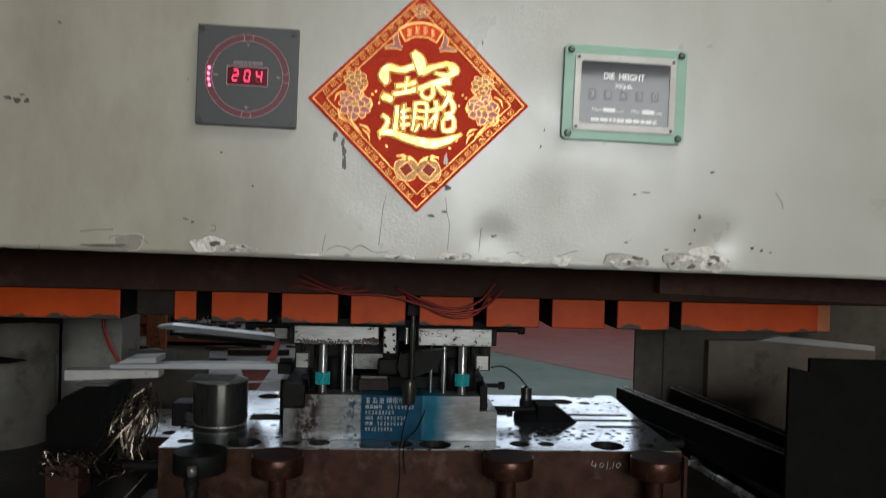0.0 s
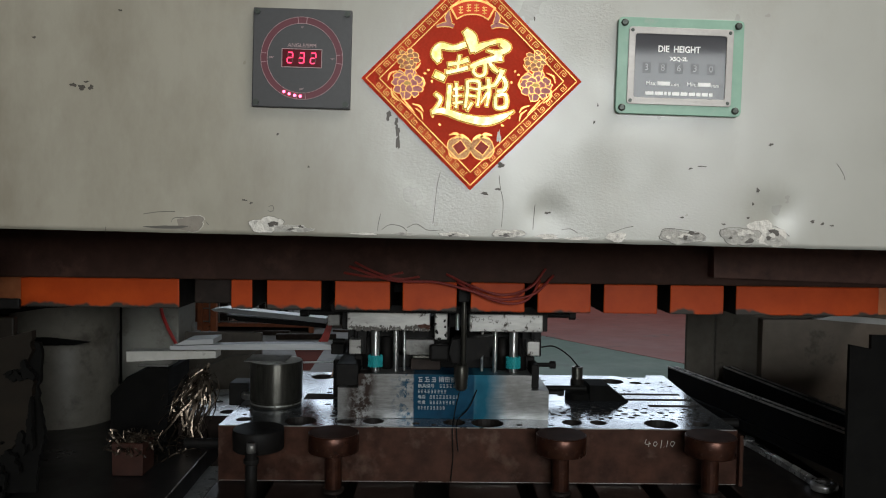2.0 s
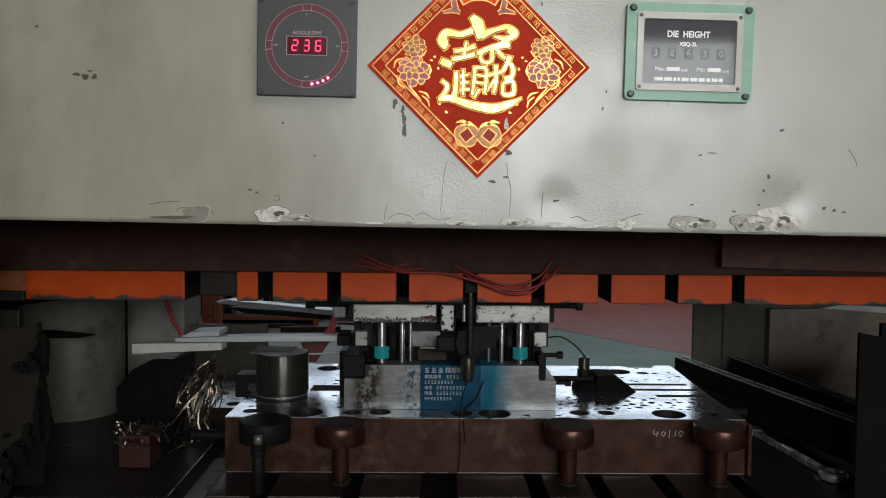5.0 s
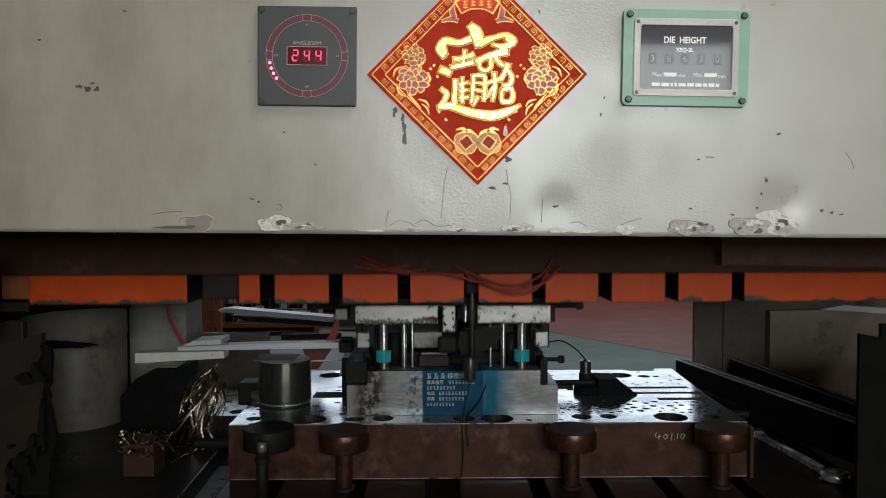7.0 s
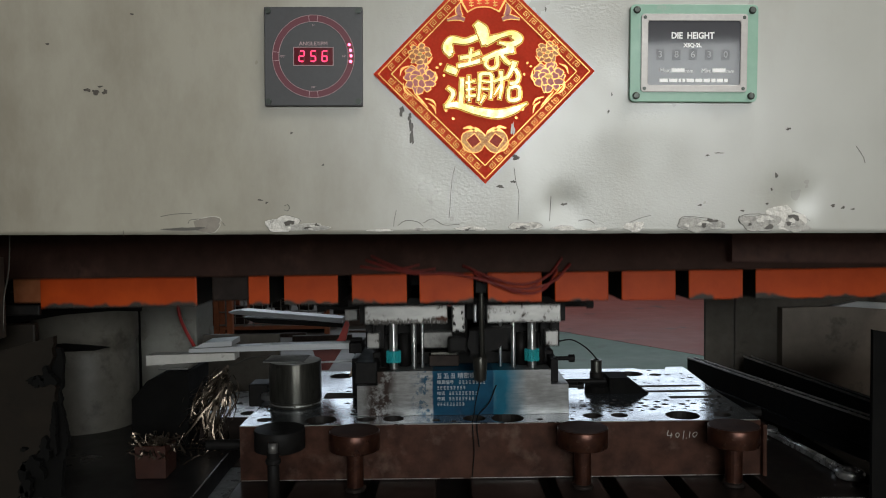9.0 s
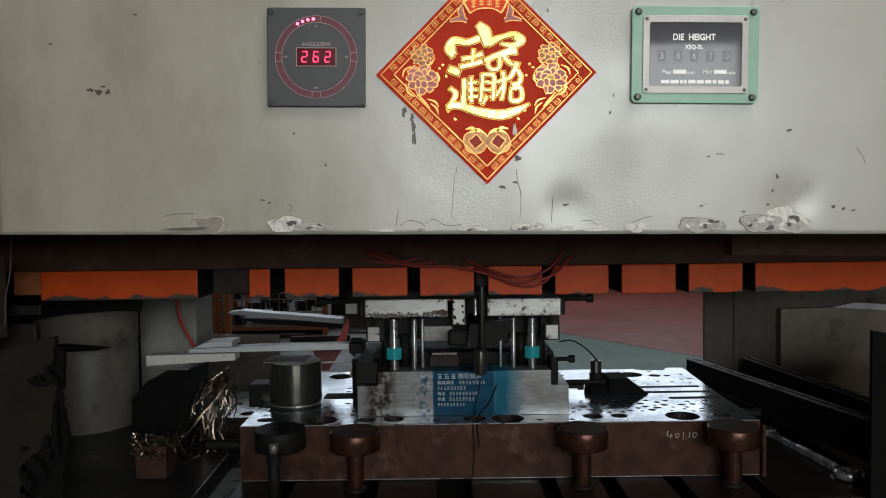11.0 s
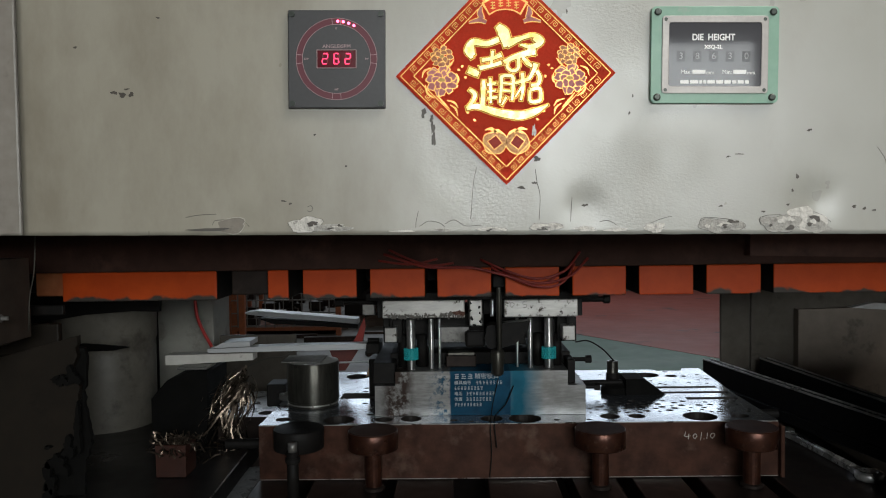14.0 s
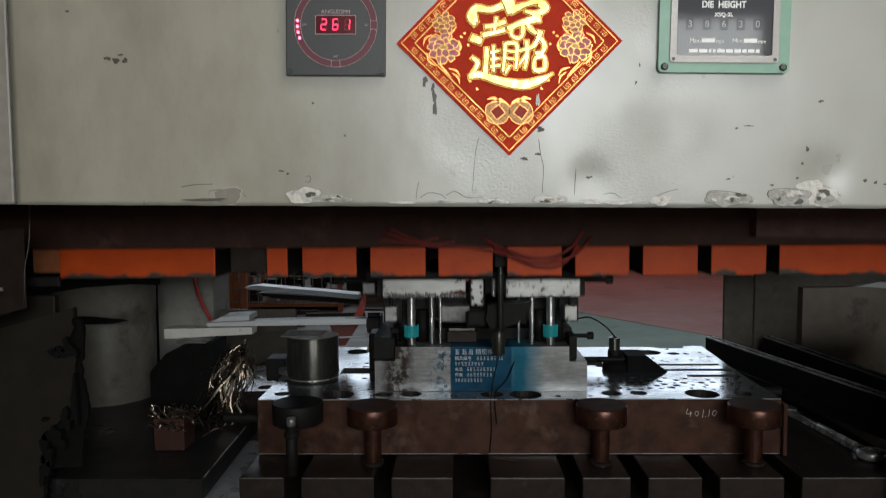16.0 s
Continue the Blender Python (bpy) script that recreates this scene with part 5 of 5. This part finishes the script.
    tagged(ob, "loose offcut bar lying on the workshop floor", "bar", "offcuts on the far floor")
for x in (-4.0, -3.2):
    t = thing("rack_frame", "rusty orange upright rack frame", "rack", (x, 8.0, 0), "rack frames against the hall")
    for xx in (0, 0.5):
        part("post", box(xx - 0.04, xx + 0.04, -0.04, 0.04, 0, 2.2, 0.005), RACK_ORANGE, t)
    for z in (0.25, 0.7, 1.15, 1.6):
        part("beam", box(0.04, 0.46, -0.03, 0.03, z, z + 0.08, 0.005), RACK_ORANGE, t)
    part("back_sheet", box(-0.04, 0.54, 0.045, 0.06, 0.1, 2.2), RACK_ORANGE, t)

# ---- speed display ----
spm = thing("speed_display", "charcoal press angle and speed display with red digits", "display", (-0.2145, 0.0, 1.5425))
spm.rotation_euler = (0, radians(0.9), 0)
R = 0.0619
part("face", box(-R, R, -0.006, 0.003, -R, R, 0.0012), DARK_FACE, spm)
for sx in (-1, 1):
    for sz in (-1, 1):
        part("screw", rod((sx * (R - 0.0055), -0.0085, sz * (R - 0.0055)), (sx * (R - 0.0055), -0.005, sz * (R - 0.0055)), 0.0036, seg=16), SCREW, spm)


def annulus(r0, r1, y0, y1, k=96):
    bm = bmesh.new()
    rows = []
    for r, y in ((r0, y1), (r0, y0), (r1, y0), (r1, y1)):
        rows.append([bm.verts.new((r * math.sin(2 * math.pi * i / k), y, r * math.cos(2 * math.pi * i / k))) for i in range(k)])
    for a, b in zip(rows, rows[1:]):
        for i in range(k):
            bm.faces.new((a[i], a[(i + 1) % k], b[(i + 1) % k], b[i]))
    bmesh.ops.recalc_face_normals(bm, faces=bm.faces)
    return bm


part("ring_lens", annulus(0.0437, 0.0512, -0.0064, -0.0058), RING_RED, spm)
part("ring_line", annulus(0.0512, 0.05165, -0.0066, -0.0058), PRINT, spm)
part("ring_line", annulus(0.04325, 0.0437, -0.0066, -0.0058), PRINT, spm)
for a in (0, 90, 180, 270):
    for s in (-6.5, 6.5):
        c, q = math.sin(radians(a + s)), math.cos(radians(a + s))
        part("tick", rod((0.0435 * c, -0.0063, 0.0435 * q), (0.0514 * c, -0.0063, 0.0514 * q), 0.00035, seg=6), PRINT, spm)
for text, a in (("0°", 0), ("90°", 90), ("180°", 180), ("270°", 270)):
    writing(text, 0.0034, 0.0385 * math.sin(radians(a)), 0.0385 * math.cos(radians(a)), -0.0062, PRINT, spm)
writing("ANGLE/SPM", 0.0066, 0.0, 0.0158, -0.0062, PRINT, spm, wide=1.05)
part("digit_window", box(-0.0245, 0.0245, -0.0064, -0.0055, -0.0110, 0.0110), WINDOW_RED, spm)
bm = box(-0.0253, 0.0253, -0.0068, -0.0055, 0.0110, 0.0117)
box(-0.0253, 0.0253, -0.0068, -0.0055, -0.0117, -0.0110, bm=bm)
box(-0.0253, -0.0246, -0.0068, -0.0055, -0.0110, 0.0110, bm=bm)
box(0.0246, 0.0253, -0.0068, -0.0055, -0.0110, 0.0110, bm=bm)
part("window_frame", bm, PRINT, spm)

# Seven flip segments a digit: one face glows, the other is dark
SEGS = {"a": (0, 0.0064, 1), "b": (0.0031, 0.0032, 0), "c": (0.0031, -0.0032, 0), "d": (0, -0.0064, 1), "e": (-0.0031, -0.0032, 0), "f": (-0.0031, 0.0032, 0), "g": (0, 0, 1)}
LIT = {"0": "abcdef", "1": "bc", "2": "abged", "3": "abgcd", "4": "fgbc", "5": "afgcd", "6": "afgedc"}
READINGS = ((0.0, "204"), (1.2667, "232"), (2.9333, "236"), (5.3333, "244"), (7.9333, "256"), (10.2, "262"), (14.7667, "261"))


def segment(flat):
    bm = bmesh.new()
    a, b = (0.0026, 0.00062) if flat else (0.00062, 0.0026)
    box(-a, a, -0.0004, 0.0004, -b, b, bm=bm)
    bm.normal_update()
    for f in bm.faces:
        f.material_index = 0 if f.normal.y < -0.9 else 1
    return bm


flips = []
for d in range(3):
    for key, (sx, sz, flat) in SEGS.items():
        ob = part("segment", segment(flat), [LED, LED_OFF], spm)
        x = -0.0145 + 0.0145 * d + sx + 0.08 * sz
        states = [key in LIT[r[d]] for _, r in READINGS]
        flips.append((ob, x, sz, flat, states))
# the arc of lit lamps that runs round the ring
bm = bmesh.new()
for k in range(4):
    a = radians((k - 1.5) * 8.6)
    rod((0.0474 * math.sin(a), -0.0072, 0.0474 * math.cos(a)), (0.0474 * math.sin(a), -0.0063, 0.0474 * math.cos(a)), 0.0018, seg=10, bm=bm)
dots = part("indicator_lamps", bm, LED_HOT, spm, "four glowing red indicator lamps")

# ---- die height gauge ----
dh = thing("die_height_gauge", "mint-green framed die height gauge with black dial", "gauge", (0.2635, 0.0, 1.5395))
dh.scale = (1, 0.45, 1)
dh.rotation_euler = (0, radians(1.0), 0)


def rounded(w, h, r, k=5):
    pts = []
    for cx, cz, a0 in ((w - r, h - r, 0), (-w + r, h - r, 90), (-w + r, -h + r, 180), (w - r, -h + r, 270)):
        pts += [(cx + r * math.cos(radians(a0 + 90 * i / k)), cz + r * math.sin(radians(a0 + 90 * i / k))) for i in range(k + 1)]
    return pts


def frame_piece(w, h, r, iw, ih, ir, y0, y1):
    bm = bmesh.new()
    o, i = rounded(w, h, r), rounded(iw, ih, ir)
    k = len(o)
    lay = [[bm.verts.new((x, y, z)) for x, z in pts] for pts, y in ((i, y1), (i, y0), (o, y0), (o, y1))]
    for a, b in zip(lay, lay[1:]):
        for j in range(k):
            bm.faces.new((a[j], a[(j + 1) % k], b[(j + 1) % k], b[j]))
    bmesh.ops.recalc_face_normals(bm, faces=bm.faces)
    bmesh.ops.bevel(bm, geom=[e for e in bm.edges if abs(e.verts[0].co.y - y0) < 1e-6 and abs(e.verts[1].co.y - y0) < 1e-6], offset=0.0005, segments=1, affect="EDGES")
    return bm


part("frame", frame_piece(0.0800, 0.0605, 0.006, 0.0640, 0.0460, 0.004, -0.016, 0.003), MINT, dh, "mint-green enamel frame")
part("inner_frame", frame_piece(0.0665, 0.0485, 0.004, 0.0580, 0.0400, 0.003, -0.019, -0.0162), ALU, dh, "brushed grey inner frame")
part("dial", box(-0.0582, 0.0582, -0.0165, -0.012, -0.0402, 0.0402), DIAL, dh)
for sx in (-1, 1):
    for sz in (-1, 1):
        ob = part("screw", lathe([(0.0038, 0), (0.0045, 0.001), (0.0045, 0.004), (0.003, 0.006)], (0, 0, 0), 18), SCREW, dh)
        ob.matrix_basis = pose(sx * 0.0722, -0.0155, sz * 0.0533, 90)
        ob = part("inner_screw", lathe([(0.0020, 0), (0.0023, 0.0006), (0.002, 0.0016)], (0, 0, 0), 14), SCREW, dh)
        ob.matrix_basis = pose(sx * 0.0620, -0.0188, sz * 0.0442, 90)
writing("DIE  HEIGHT", 0.0112, -0.002, 0.0215, -0.0167, INK, dh, wide=0.86, bold=0.0003)
writing("XSQ-2L", 0.0068, -0.002, 0.0095, -0.0167, INK, dh, wide=1.0, bold=0.0002)
for i, c in enumerate("38630"):
    x = -0.0425 + i * 0.0205
    part("counter_wheel", box(x - 0.0050, x + 0.0050, -0.0172, -0.0164, -0.0085, 0.0045, 0.0002), COUNTER, dh)
    writing(c, 0.0118, x, -0.0020, -0.0174, GREY_INK, dh, "counter_digit")
for text, x0 in (("Max:", -0.0405), ("Min:", 0.0108)):
    writing(text, 0.0072, x0 + 0.0048, -0.0218, -0.0167, INK, dh)
    part("print_bar", box(x0 + 0.0125, x0 + 0.029, -0.0169, -0.0166, -0.0240, -0.0190), INK, dh)
    writing("mm", 0.0066, x0 + 0.0350, -0.0225, -0.0167, INK, dh)
rnd = random.Random(2)
x = -0.043
while x < 0.041:
    w = rnd.uniform(0.003, 0.011)
    part("print_bar", box(x, min(x + w, 0.043), -0.0169, -0.0166, -0.0362, -0.0318), INK, dh)
    x += w + 0.0014

# ---- lucky-character poster ----
poster = thing("spring_festival_poster", "diamond red paper poster with gold lucky characters", "poster", (0.0, -0.0015, 1.52))
H = 0.14
bm = bmesh.new()
grid = [[None] * 25 for _ in range(25)]
for i in range(25):
    for j in range(25):
        a, b = i / 12 - 1, j / 12 - 1
        u, v = (a - b) / 2, (a + b) / 2
        curl = 0.0010 * noise.noise((u * 3, 1.3, v * 3)) - 0.004 * max(0, abs(u) + abs(v) - 0.86) * (1 if v < -0.4 else 0.3)
        grid[i][j] = bm.verts.new((H * u, -0.0002 + min(curl, 0.0006) * 0.4, H * v))
for i in range(24):
    for j in range(24):
        bm.faces.new((grid[i][j], grid[i][j + 1], grid[i + 1][j + 1], grid[i + 1][j]))
bmesh.ops.solidify(bm, geom=bm.faces[:], thickness=0.0006)
part("sheet", bm, PAPER, poster)


def uv(x, y):
    """Poster units from the drawing grid of the design."""
    return (x - 845) / 196 * H, (132 - y) / 196 * H


def ribbon(bm, pts, widths, y0, y1, grow=0.0):
    """A brush stroke with changing width through the points."""
    P = [Vector(uv(*q)) for q in pts]
    ext = [2 * P[0] - P[1], *P, 2 * P[-1] - P[-2]]
    line, ws = [], []
    for i in range(1, len(ext) - 2):
        p0, p1, p2, p3 = ext[i - 1:i + 3]
        for k in range(6):
            t = k / 6
            line.append(0.5 * (2 * p1 + (p2 - p0) * t + (2 * p0 - 5 * p1 + 4 * p2 - p3) * t * t + (3 * p1 - p0 - 3 * p2 + p3) * t ** 3))
            ws.append(widths[i - 1] * (1 - t) + widths[i] * t)
    line.append(P[-1])
    ws.append(widths[-1])
    L, Rr = [], []
    k = len(line)
    if grow:
        line[0] = line[0] + (line[0] - line[1]).normalized() * grow * 0.6 / 196 * H
        line[-1] = line[-1] + (line[-1] - line[-2]).normalized() * grow * 0.6 / 196 * H
    for i in range(k):
        d = (line[min(i + 1, k - 1)] - line[max(i - 1, 0)]).normalized()
        nrm = Vector((-d.y, d.x)) * (ws[i] + grow) / 2 / 196 * H
        L.append(line[i] + nrm)
        Rr.append(line[i] - nrm)
    rows = [[bm.verts.new((v.x, y, v.y)) for v, y in ((L[i], y1), (L[i], y0), (Rr[i], y0), (Rr[i], y1))] for i in range(k)]
    for a, b in zip(rows, rows[1:]):
        for j in range(3):
            bm.faces.new((a[j], a[j + 1], b[j + 1], b[j]))
    bmesh.ops.recalc_face_normals(bm, faces=bm.faces)


STROKES = (
    (((785, 78), (783, 89), (787, 98)), (10, 20, 12)),
    (((896, 68), (905, 73)), (11, 14)),
    (((884, 90), (898, 94)), (10, 13)),
    (((786, 102), (779, 88), (789, 74), (812, 77), (834, 70)), (7, 17, 15, 11, 12)),
    (((832, 46), (842, 58), (850, 82)), (12, 26, 20)),
    (((848, 78), (875, 68), (896, 64), (909, 74), (893, 84), (872, 80)), (18, 8, 9, 13, 11, 4)),
    (((803, 106), (822, 103), (838, 97)), (8, 7, 9)),
    (((799, 120), (820, 116), (838, 111)), (9, 7, 9)),
    (((823, 90), (821, 104), (819, 118)), (6, 6, 6)),
    (((779, 123), (788, 127), (797, 131)), (14, 15, 12)),
    (((842, 110), (860, 102), (880, 96), (898, 92)), (8, 10, 13, 15)),
    (((868, 100), (868, 120), (858, 126), (848, 118), (852, 106)), (8, 7, 6, 6, 5)),
    (((876, 102), (884, 112), (892, 118)), (7, 9, 6)),
    (((838, 134), (837, 158), (834, 182)), (7, 7, 5)),
    (((838, 135), (848, 134), (858, 137), (858, 158), (856, 178)), (6, 6, 7, 7, 5)),
    (((840, 147), (856, 149)), (4, 4)),
    (((840, 160), (856, 162)), (4, 4)),
    (((846, 172), (838, 186)), (6, 3)),
    (((862, 148), (874, 144), (886, 141)), (6, 6, 8)),
    (((875, 130), (876, 155), (872, 178)), (8, 7, 5)),
    (((874, 154), (862, 172)), (5, 3)),
    (((886, 142), (896, 124), (899, 114)), (6, 9, 13)),
    (((900, 126), (906, 138), (902, 150), (890, 152)), (7, 9, 8, 6)),
    (((888, 160), (905, 158), (906, 178), (889, 180), (888, 161)), (7, 7, 8, 7, 6)),
    (((806, 142), (805, 165), (803, 188)), (8, 10, 10)),
    (((818, 138), (818, 160), (818, 182)), (5, 6, 5)),
    (((812, 150), (828, 147)), (5, 5)),
    (((812, 162), (828, 160)), (4, 4)),
    (((812, 174), (830, 172)), (5, 5)),
    (((781, 158), (790, 166), (786, 178), (776, 190)), (6, 9, 7, 5)),
    (((775, 191), (795, 188), (830, 199), (868, 205), (896, 199), (920, 187)), (8, 12, 15, 19, 15, 2)),
)
for i, (pts, ws) in enumerate(STROKES):
    bm = bmesh.new()
    ribbon(bm, pts, [w * 0.80 for w in ws], -0.0009 - 0.00001 * i, -0.0004, 5.0)
    part("stroke_halo", bm, HALO, poster)
    bm = bmesh.new()
    ribbon(bm, pts, [w * 0.80 for w in ws], -0.0013 - 0.00001 * i, -0.0004, 2.9)
    part("stroke_outline", bm, GOLD_DEEP, poster)
    bm = bmesh.new()
    ribbon(bm, pts, [w * 0.76 for w in ws], -0.0019 - 0.00002 * i, -0.0004)
    part("stroke", bm, GOLD, poster, "bright gold brush stroke")

# gold border lines and key-fret band
for s, w in ((0.955, 0.0010), (0.835, 0.0011)):
    bm = bmesh.new()
    for q in range(4):
        m4 = Matrix.Rotation(radians(45 + 90 * q), 4, "Y")
        e = s * H / math.sqrt(2)
        bmesh.ops.create_cube(bm, size=1, matrix=m4 @ Matrix.Translation((0, -0.0007, e)) @ Matrix.Diagonal((2 * e, 0.0006, w, 1)))
    part("border_line", bm, GOLD_LINE, poster)
for q in range(4):
    m4 = Matrix.Rotation(radians(45 + 90 * q), 4, "Y")
    e = 0.895 * H / math.sqrt(2)
    bm = bmesh.new()
    cnt = 13
    for i in range(cnt):
        c = -e * 0.93 + 2 * e * 0.93 * (i + 0.5) / cnt
        u, flip = 0.0053, (-1 if i % 2 else 1)
        key = ((-0.7, -0.62), (-0.7, 0.62), (0.62, 0.62), (0.62, -0.3), (-0.2, -0.3), (-0.2, 0.22), (0.25, 0.22))
        for (a0, b0), (a1, b1) in zip(key, key[1:]):
            x0, x1 = sorted((c + flip * a0 * u, c + flip * a1 * u))
            z0, z1 = sorted((e + b0 * u, e + b1 * u))
            bmesh.ops.create_cube(bm, size=1, matrix=m4 @ Matrix.Translation(((x0 + x1) / 2, -0.0007, (z0 + z1) / 2)) @ Matrix.Diagonal((x1 - x0 + 0.0006, 0.0006, z1 - z0 + 0.0006, 1)))
    part("fret_band", bm, GOLD_LINE, poster, "gold key-fret border")


def petals(cx, cy, r, cnt, mt, seed, name, squash=1.0, y=-0.0007):
    rnd = random.Random(seed)
    x0, z0 = uv(cx, cy)
    s = H / 196
    for ring, (rr, size) in enumerate(((0.68, 0.30), (0.36, 0.26), (0.0, 0.20))):
        k = cnt if ring == 0 else max(1, cnt // 2 if ring == 1 else 1)
        for i in range(k):
            a = 2 * math.pi * i / k + rnd.uniform(-0.2, 0.2) + ring
            px, pz = x0 + rr * r * s * math.cos(a), z0 + rr * r * s * math.sin(a) * squash
            yy = y - 0.00045 * ring - 0.00004 * i
            g = rnd.uniform(0.72, 1.32)
            part(name + "_edge", blob(px, pz, size * r * s * g, size * r * s * 0.95 / g, yy, -0.0003, seed + i + ring * 20, 14, 0.22), GOLD_LINE, poster)
            part(name, blob(px, pz, size * r * s * 0.80 * g, size * r * s * 0.76 / g, yy - 0.00003, -0.0003, seed + i + ring * 20, 14, 0.22), mt if ring < 2 else PETAL, poster)


def leaf_stroke(pts, ws):
    bm = bmesh.new()
    ribbon(bm, pts, ws, -0.0009, -0.0003)
    part("leaf", bm, GOLD_LINE, poster)


for s in (-1, 1):
    def mx(x):
        return 845 + s * (x - 845)
    petals(mx(959), 140, 29, 12, PINK, 40, "petal")
    petals(mx(958), 98, 21, 9, BUD, 60, "bud_petal")
    for pts in (((934, 150), (929, 140), (932, 128)), ((968, 166), (956, 180), (945, 192)), ((944, 184), (934, 192), (931, 204)), ((950, 176), (937, 180), (930, 190)),
                ((988, 148), (985, 162), (972, 172)), ((978, 118), (990, 124), (994, 136)), ((948, 118), (942, 112), (936, 104))):
        leaf_stroke([(mx(x), y) for x, y in pts], (1.5, 4, 1))
    for x, y in ((928, 122), (916, 136), (922, 116), (913, 198), (901, 212)):
        px, pz = uv(mx(x), y)
        part("dot", blob(px, pz, 0.0017, 0.0017, -0.0007, -0.0003, int(x), 10, 0.3), GOLD_LINE, poster)
    # paired gold fruit with a diamond coin
    px, pz = uv(845 + s * 20, 252)
    part("fruit_edge", blob(px, pz, 0.0158, 0.0158, -0.0007, -0.0003, 9 + s, 22, 0.06), GOLD_LINE, poster)
    part("fruit", blob(px, pz, 0.0148, 0.0148, -0.0008, -0.0003, 9 + s, 22, 0.06), FRUIT, poster)
    part("fruit_coin", slab_xz([(px + 0.0100 * math.cos(radians(90 * i + 8 * s)), pz + 0.0100 * math.sin(radians(90 * i + 8 * s))) for i in range(4)], -0.0010, -0.0003), GOLD_LINE, poster)
    part("coin_field", slab_xz([(px + 0.0088 * math.cos(radians(90 * i + 8 * s)), pz + 0.0088 * math.sin(radians(90 * i + 8 * s))) for i in range(4)], -0.0012, -0.0003), COIN_RED, poster)
    for pts in (((846 + s * 4, 238), (845 + s * 16, 231), (845 + s * 30, 236)), ((845 + s * 14, 236), (845 + s * 26, 228), (845 + s * 38, 230))):
        leaf_stroke(pts, (2, 6, 2))
    # birds beside the banner
    bx = 845 + s * 40
    for pts, ws in ((((bx, 33), (bx + s * 4, 23), (bx + s * 2, 12)), (7, 9, 2)), (((bx - s * 7, 39), (bx + s * 5, 35), (bx + s * 24, 39)), (5, 8, 2))):
        bm = bmesh.new()
        ribbon(bm, pts, [w + 3 for w in ws], -0.0008, -0.0003)
        part("bird_edge", bm, GOLD_LINE, poster)
        bm = bmesh.new()
        ribbon(bm, pts, ws, -0.0010, -0.0003)
        part("bird", bm, PINK, poster)
bm = bmesh.new()
ribbon(bm, ((810, 16), (826, 7), (845, 4), (864, 7), (880, 16)), (26, 27, 28, 27, 26), -0.0008, -0.0003)
part("banner_edge", bm, GOLD_LINE, poster)
bm = bmesh.new()
ribbon(bm, ((813, 15), (828, 7.5), (845, 5), (862, 7.5), (877, 15)), (20, 21, 22, 21, 20), -0.0010, -0.0003)
part("banner", bm, PAPER, poster)
rnd = random.Random(4)
for i in range(4):
    bx, by = 824 + i * 14, 10 - (4 if i in (1, 2) else 0)
    bm = bmesh.new()
    for k in range(3):
        ribbon(bm, ((bx - 4, by - 5 + 5 * k), (bx + 4, by - 5.5 + 5 * k)), (1.6, 1.6), -0.0012, -0.0003)
    ribbon(bm, ((bx + rnd.uniform(-2, 2), by - 7), (bx, by + 7)), (1.6, 1.6), -0.0012, -0.0003)
    part("banner_mark", bm, GOLD_LINE, poster)
petals(845, -28, 15, 6, PINK, 80, "petal")
px, pz = uv(895, 232)
part("tear", blob(px, pz, 0.0022, 0.0085, -0.0009, -0.0003, 3, 16, 0.4), CREAM, poster, "pale scraped tear in the paper")

# ---- movement ----
# crank angle in degrees at each time, clockwise from the top of the ring
CRANK_A = ((0.0, 267), (0.5, 249), (1.0, 200), (1.1, 340), (1.2, 130), (1.3, 269), (1.4, 54), (1.5, 194), (2.0, 194), (2.5, 194), (3.0, 194), (3.2, 122), (3.3, 214), (3.4, 355),
           (3.5, 146), (4.0, 139), (6.5, 187), (6.8, 295), (7.0, 246), (7.5, 307), (7.8, 53), (7.9, 212), (8.0, 315))
CRANK_B = ((8.2, 264), (8.5, 16), (8.7, 336), (9.0, 85), (11.3, 94), (11.5, 57), (11.6, 213), (12.0, 127), (12.5, 204), (12.9, 122), (13.0, 222), (13.5, 299), (14.0, 15), (14.5, 92),
           (15.0, 167), (15.4, 86), (15.5, 186), (15.7, 146), (16.0, 263))


def crank_angles():
    rows, total, last = [], None, None
    for t, a in CRANK_A + CRANK_B:
        if total is None:
            total = a
        else:
            rate = 1430 if t <= 4.0 else 1470 if t <= 6.5 else 1550 if t <= 9.0 else 1585
            want = total + rate * (t - last)
            total = a + 360 * round((want - a) / 360)
        rows.append((t, total))
        last = t
    ts, vs = zip(*rows)
    return [(f / FPS, float(np.interp(f / FPS, ts, vs))) for f in range(0, 16 * FPS + 1)]


def motions():
    for ob in (dots, *(f[0] for f in flips)):
        ob.cycles.use_motion_blur = False
    turns = crank_angles()
    stroke = [(t, 0.012 * math.cos(radians(a - 345)) + 0.0019) for t, a in turns]
    for ob in (slide, up, noz, hose):
        walk(ob, [(t, pose(0, 0, h)) for t, h in stroke])
    for cage, x in cages:
        walk(cage, [(t, pose(x, 0.56, 1.047 + h / 2)) for t, h in stroke])
    walk(dots, [(t, pose(0, 0, 0, 0, a, 0)) for t, a in turns])
    step = 1 / FPS
    for ob, x, z, flat, states in flips:
        rows, angle = [(0.0, 0 if states[0] else 180)], 0 if states[0] else 180
        for (t, _), was, now in zip(READINGS[1:], states, states[1:]):
            if was != now:
                rows += [(t - 2 * step, angle), (t - step, angle + 60), (t, angle + 120), (t + step, angle + 180)]
                angle += 180
        rows.append((16.0, angle))
        walk(ob, [(t, pose(x, -0.0078, z, a if flat else 0, 0, 0 if flat else a)) for t, a in rows])


motions()
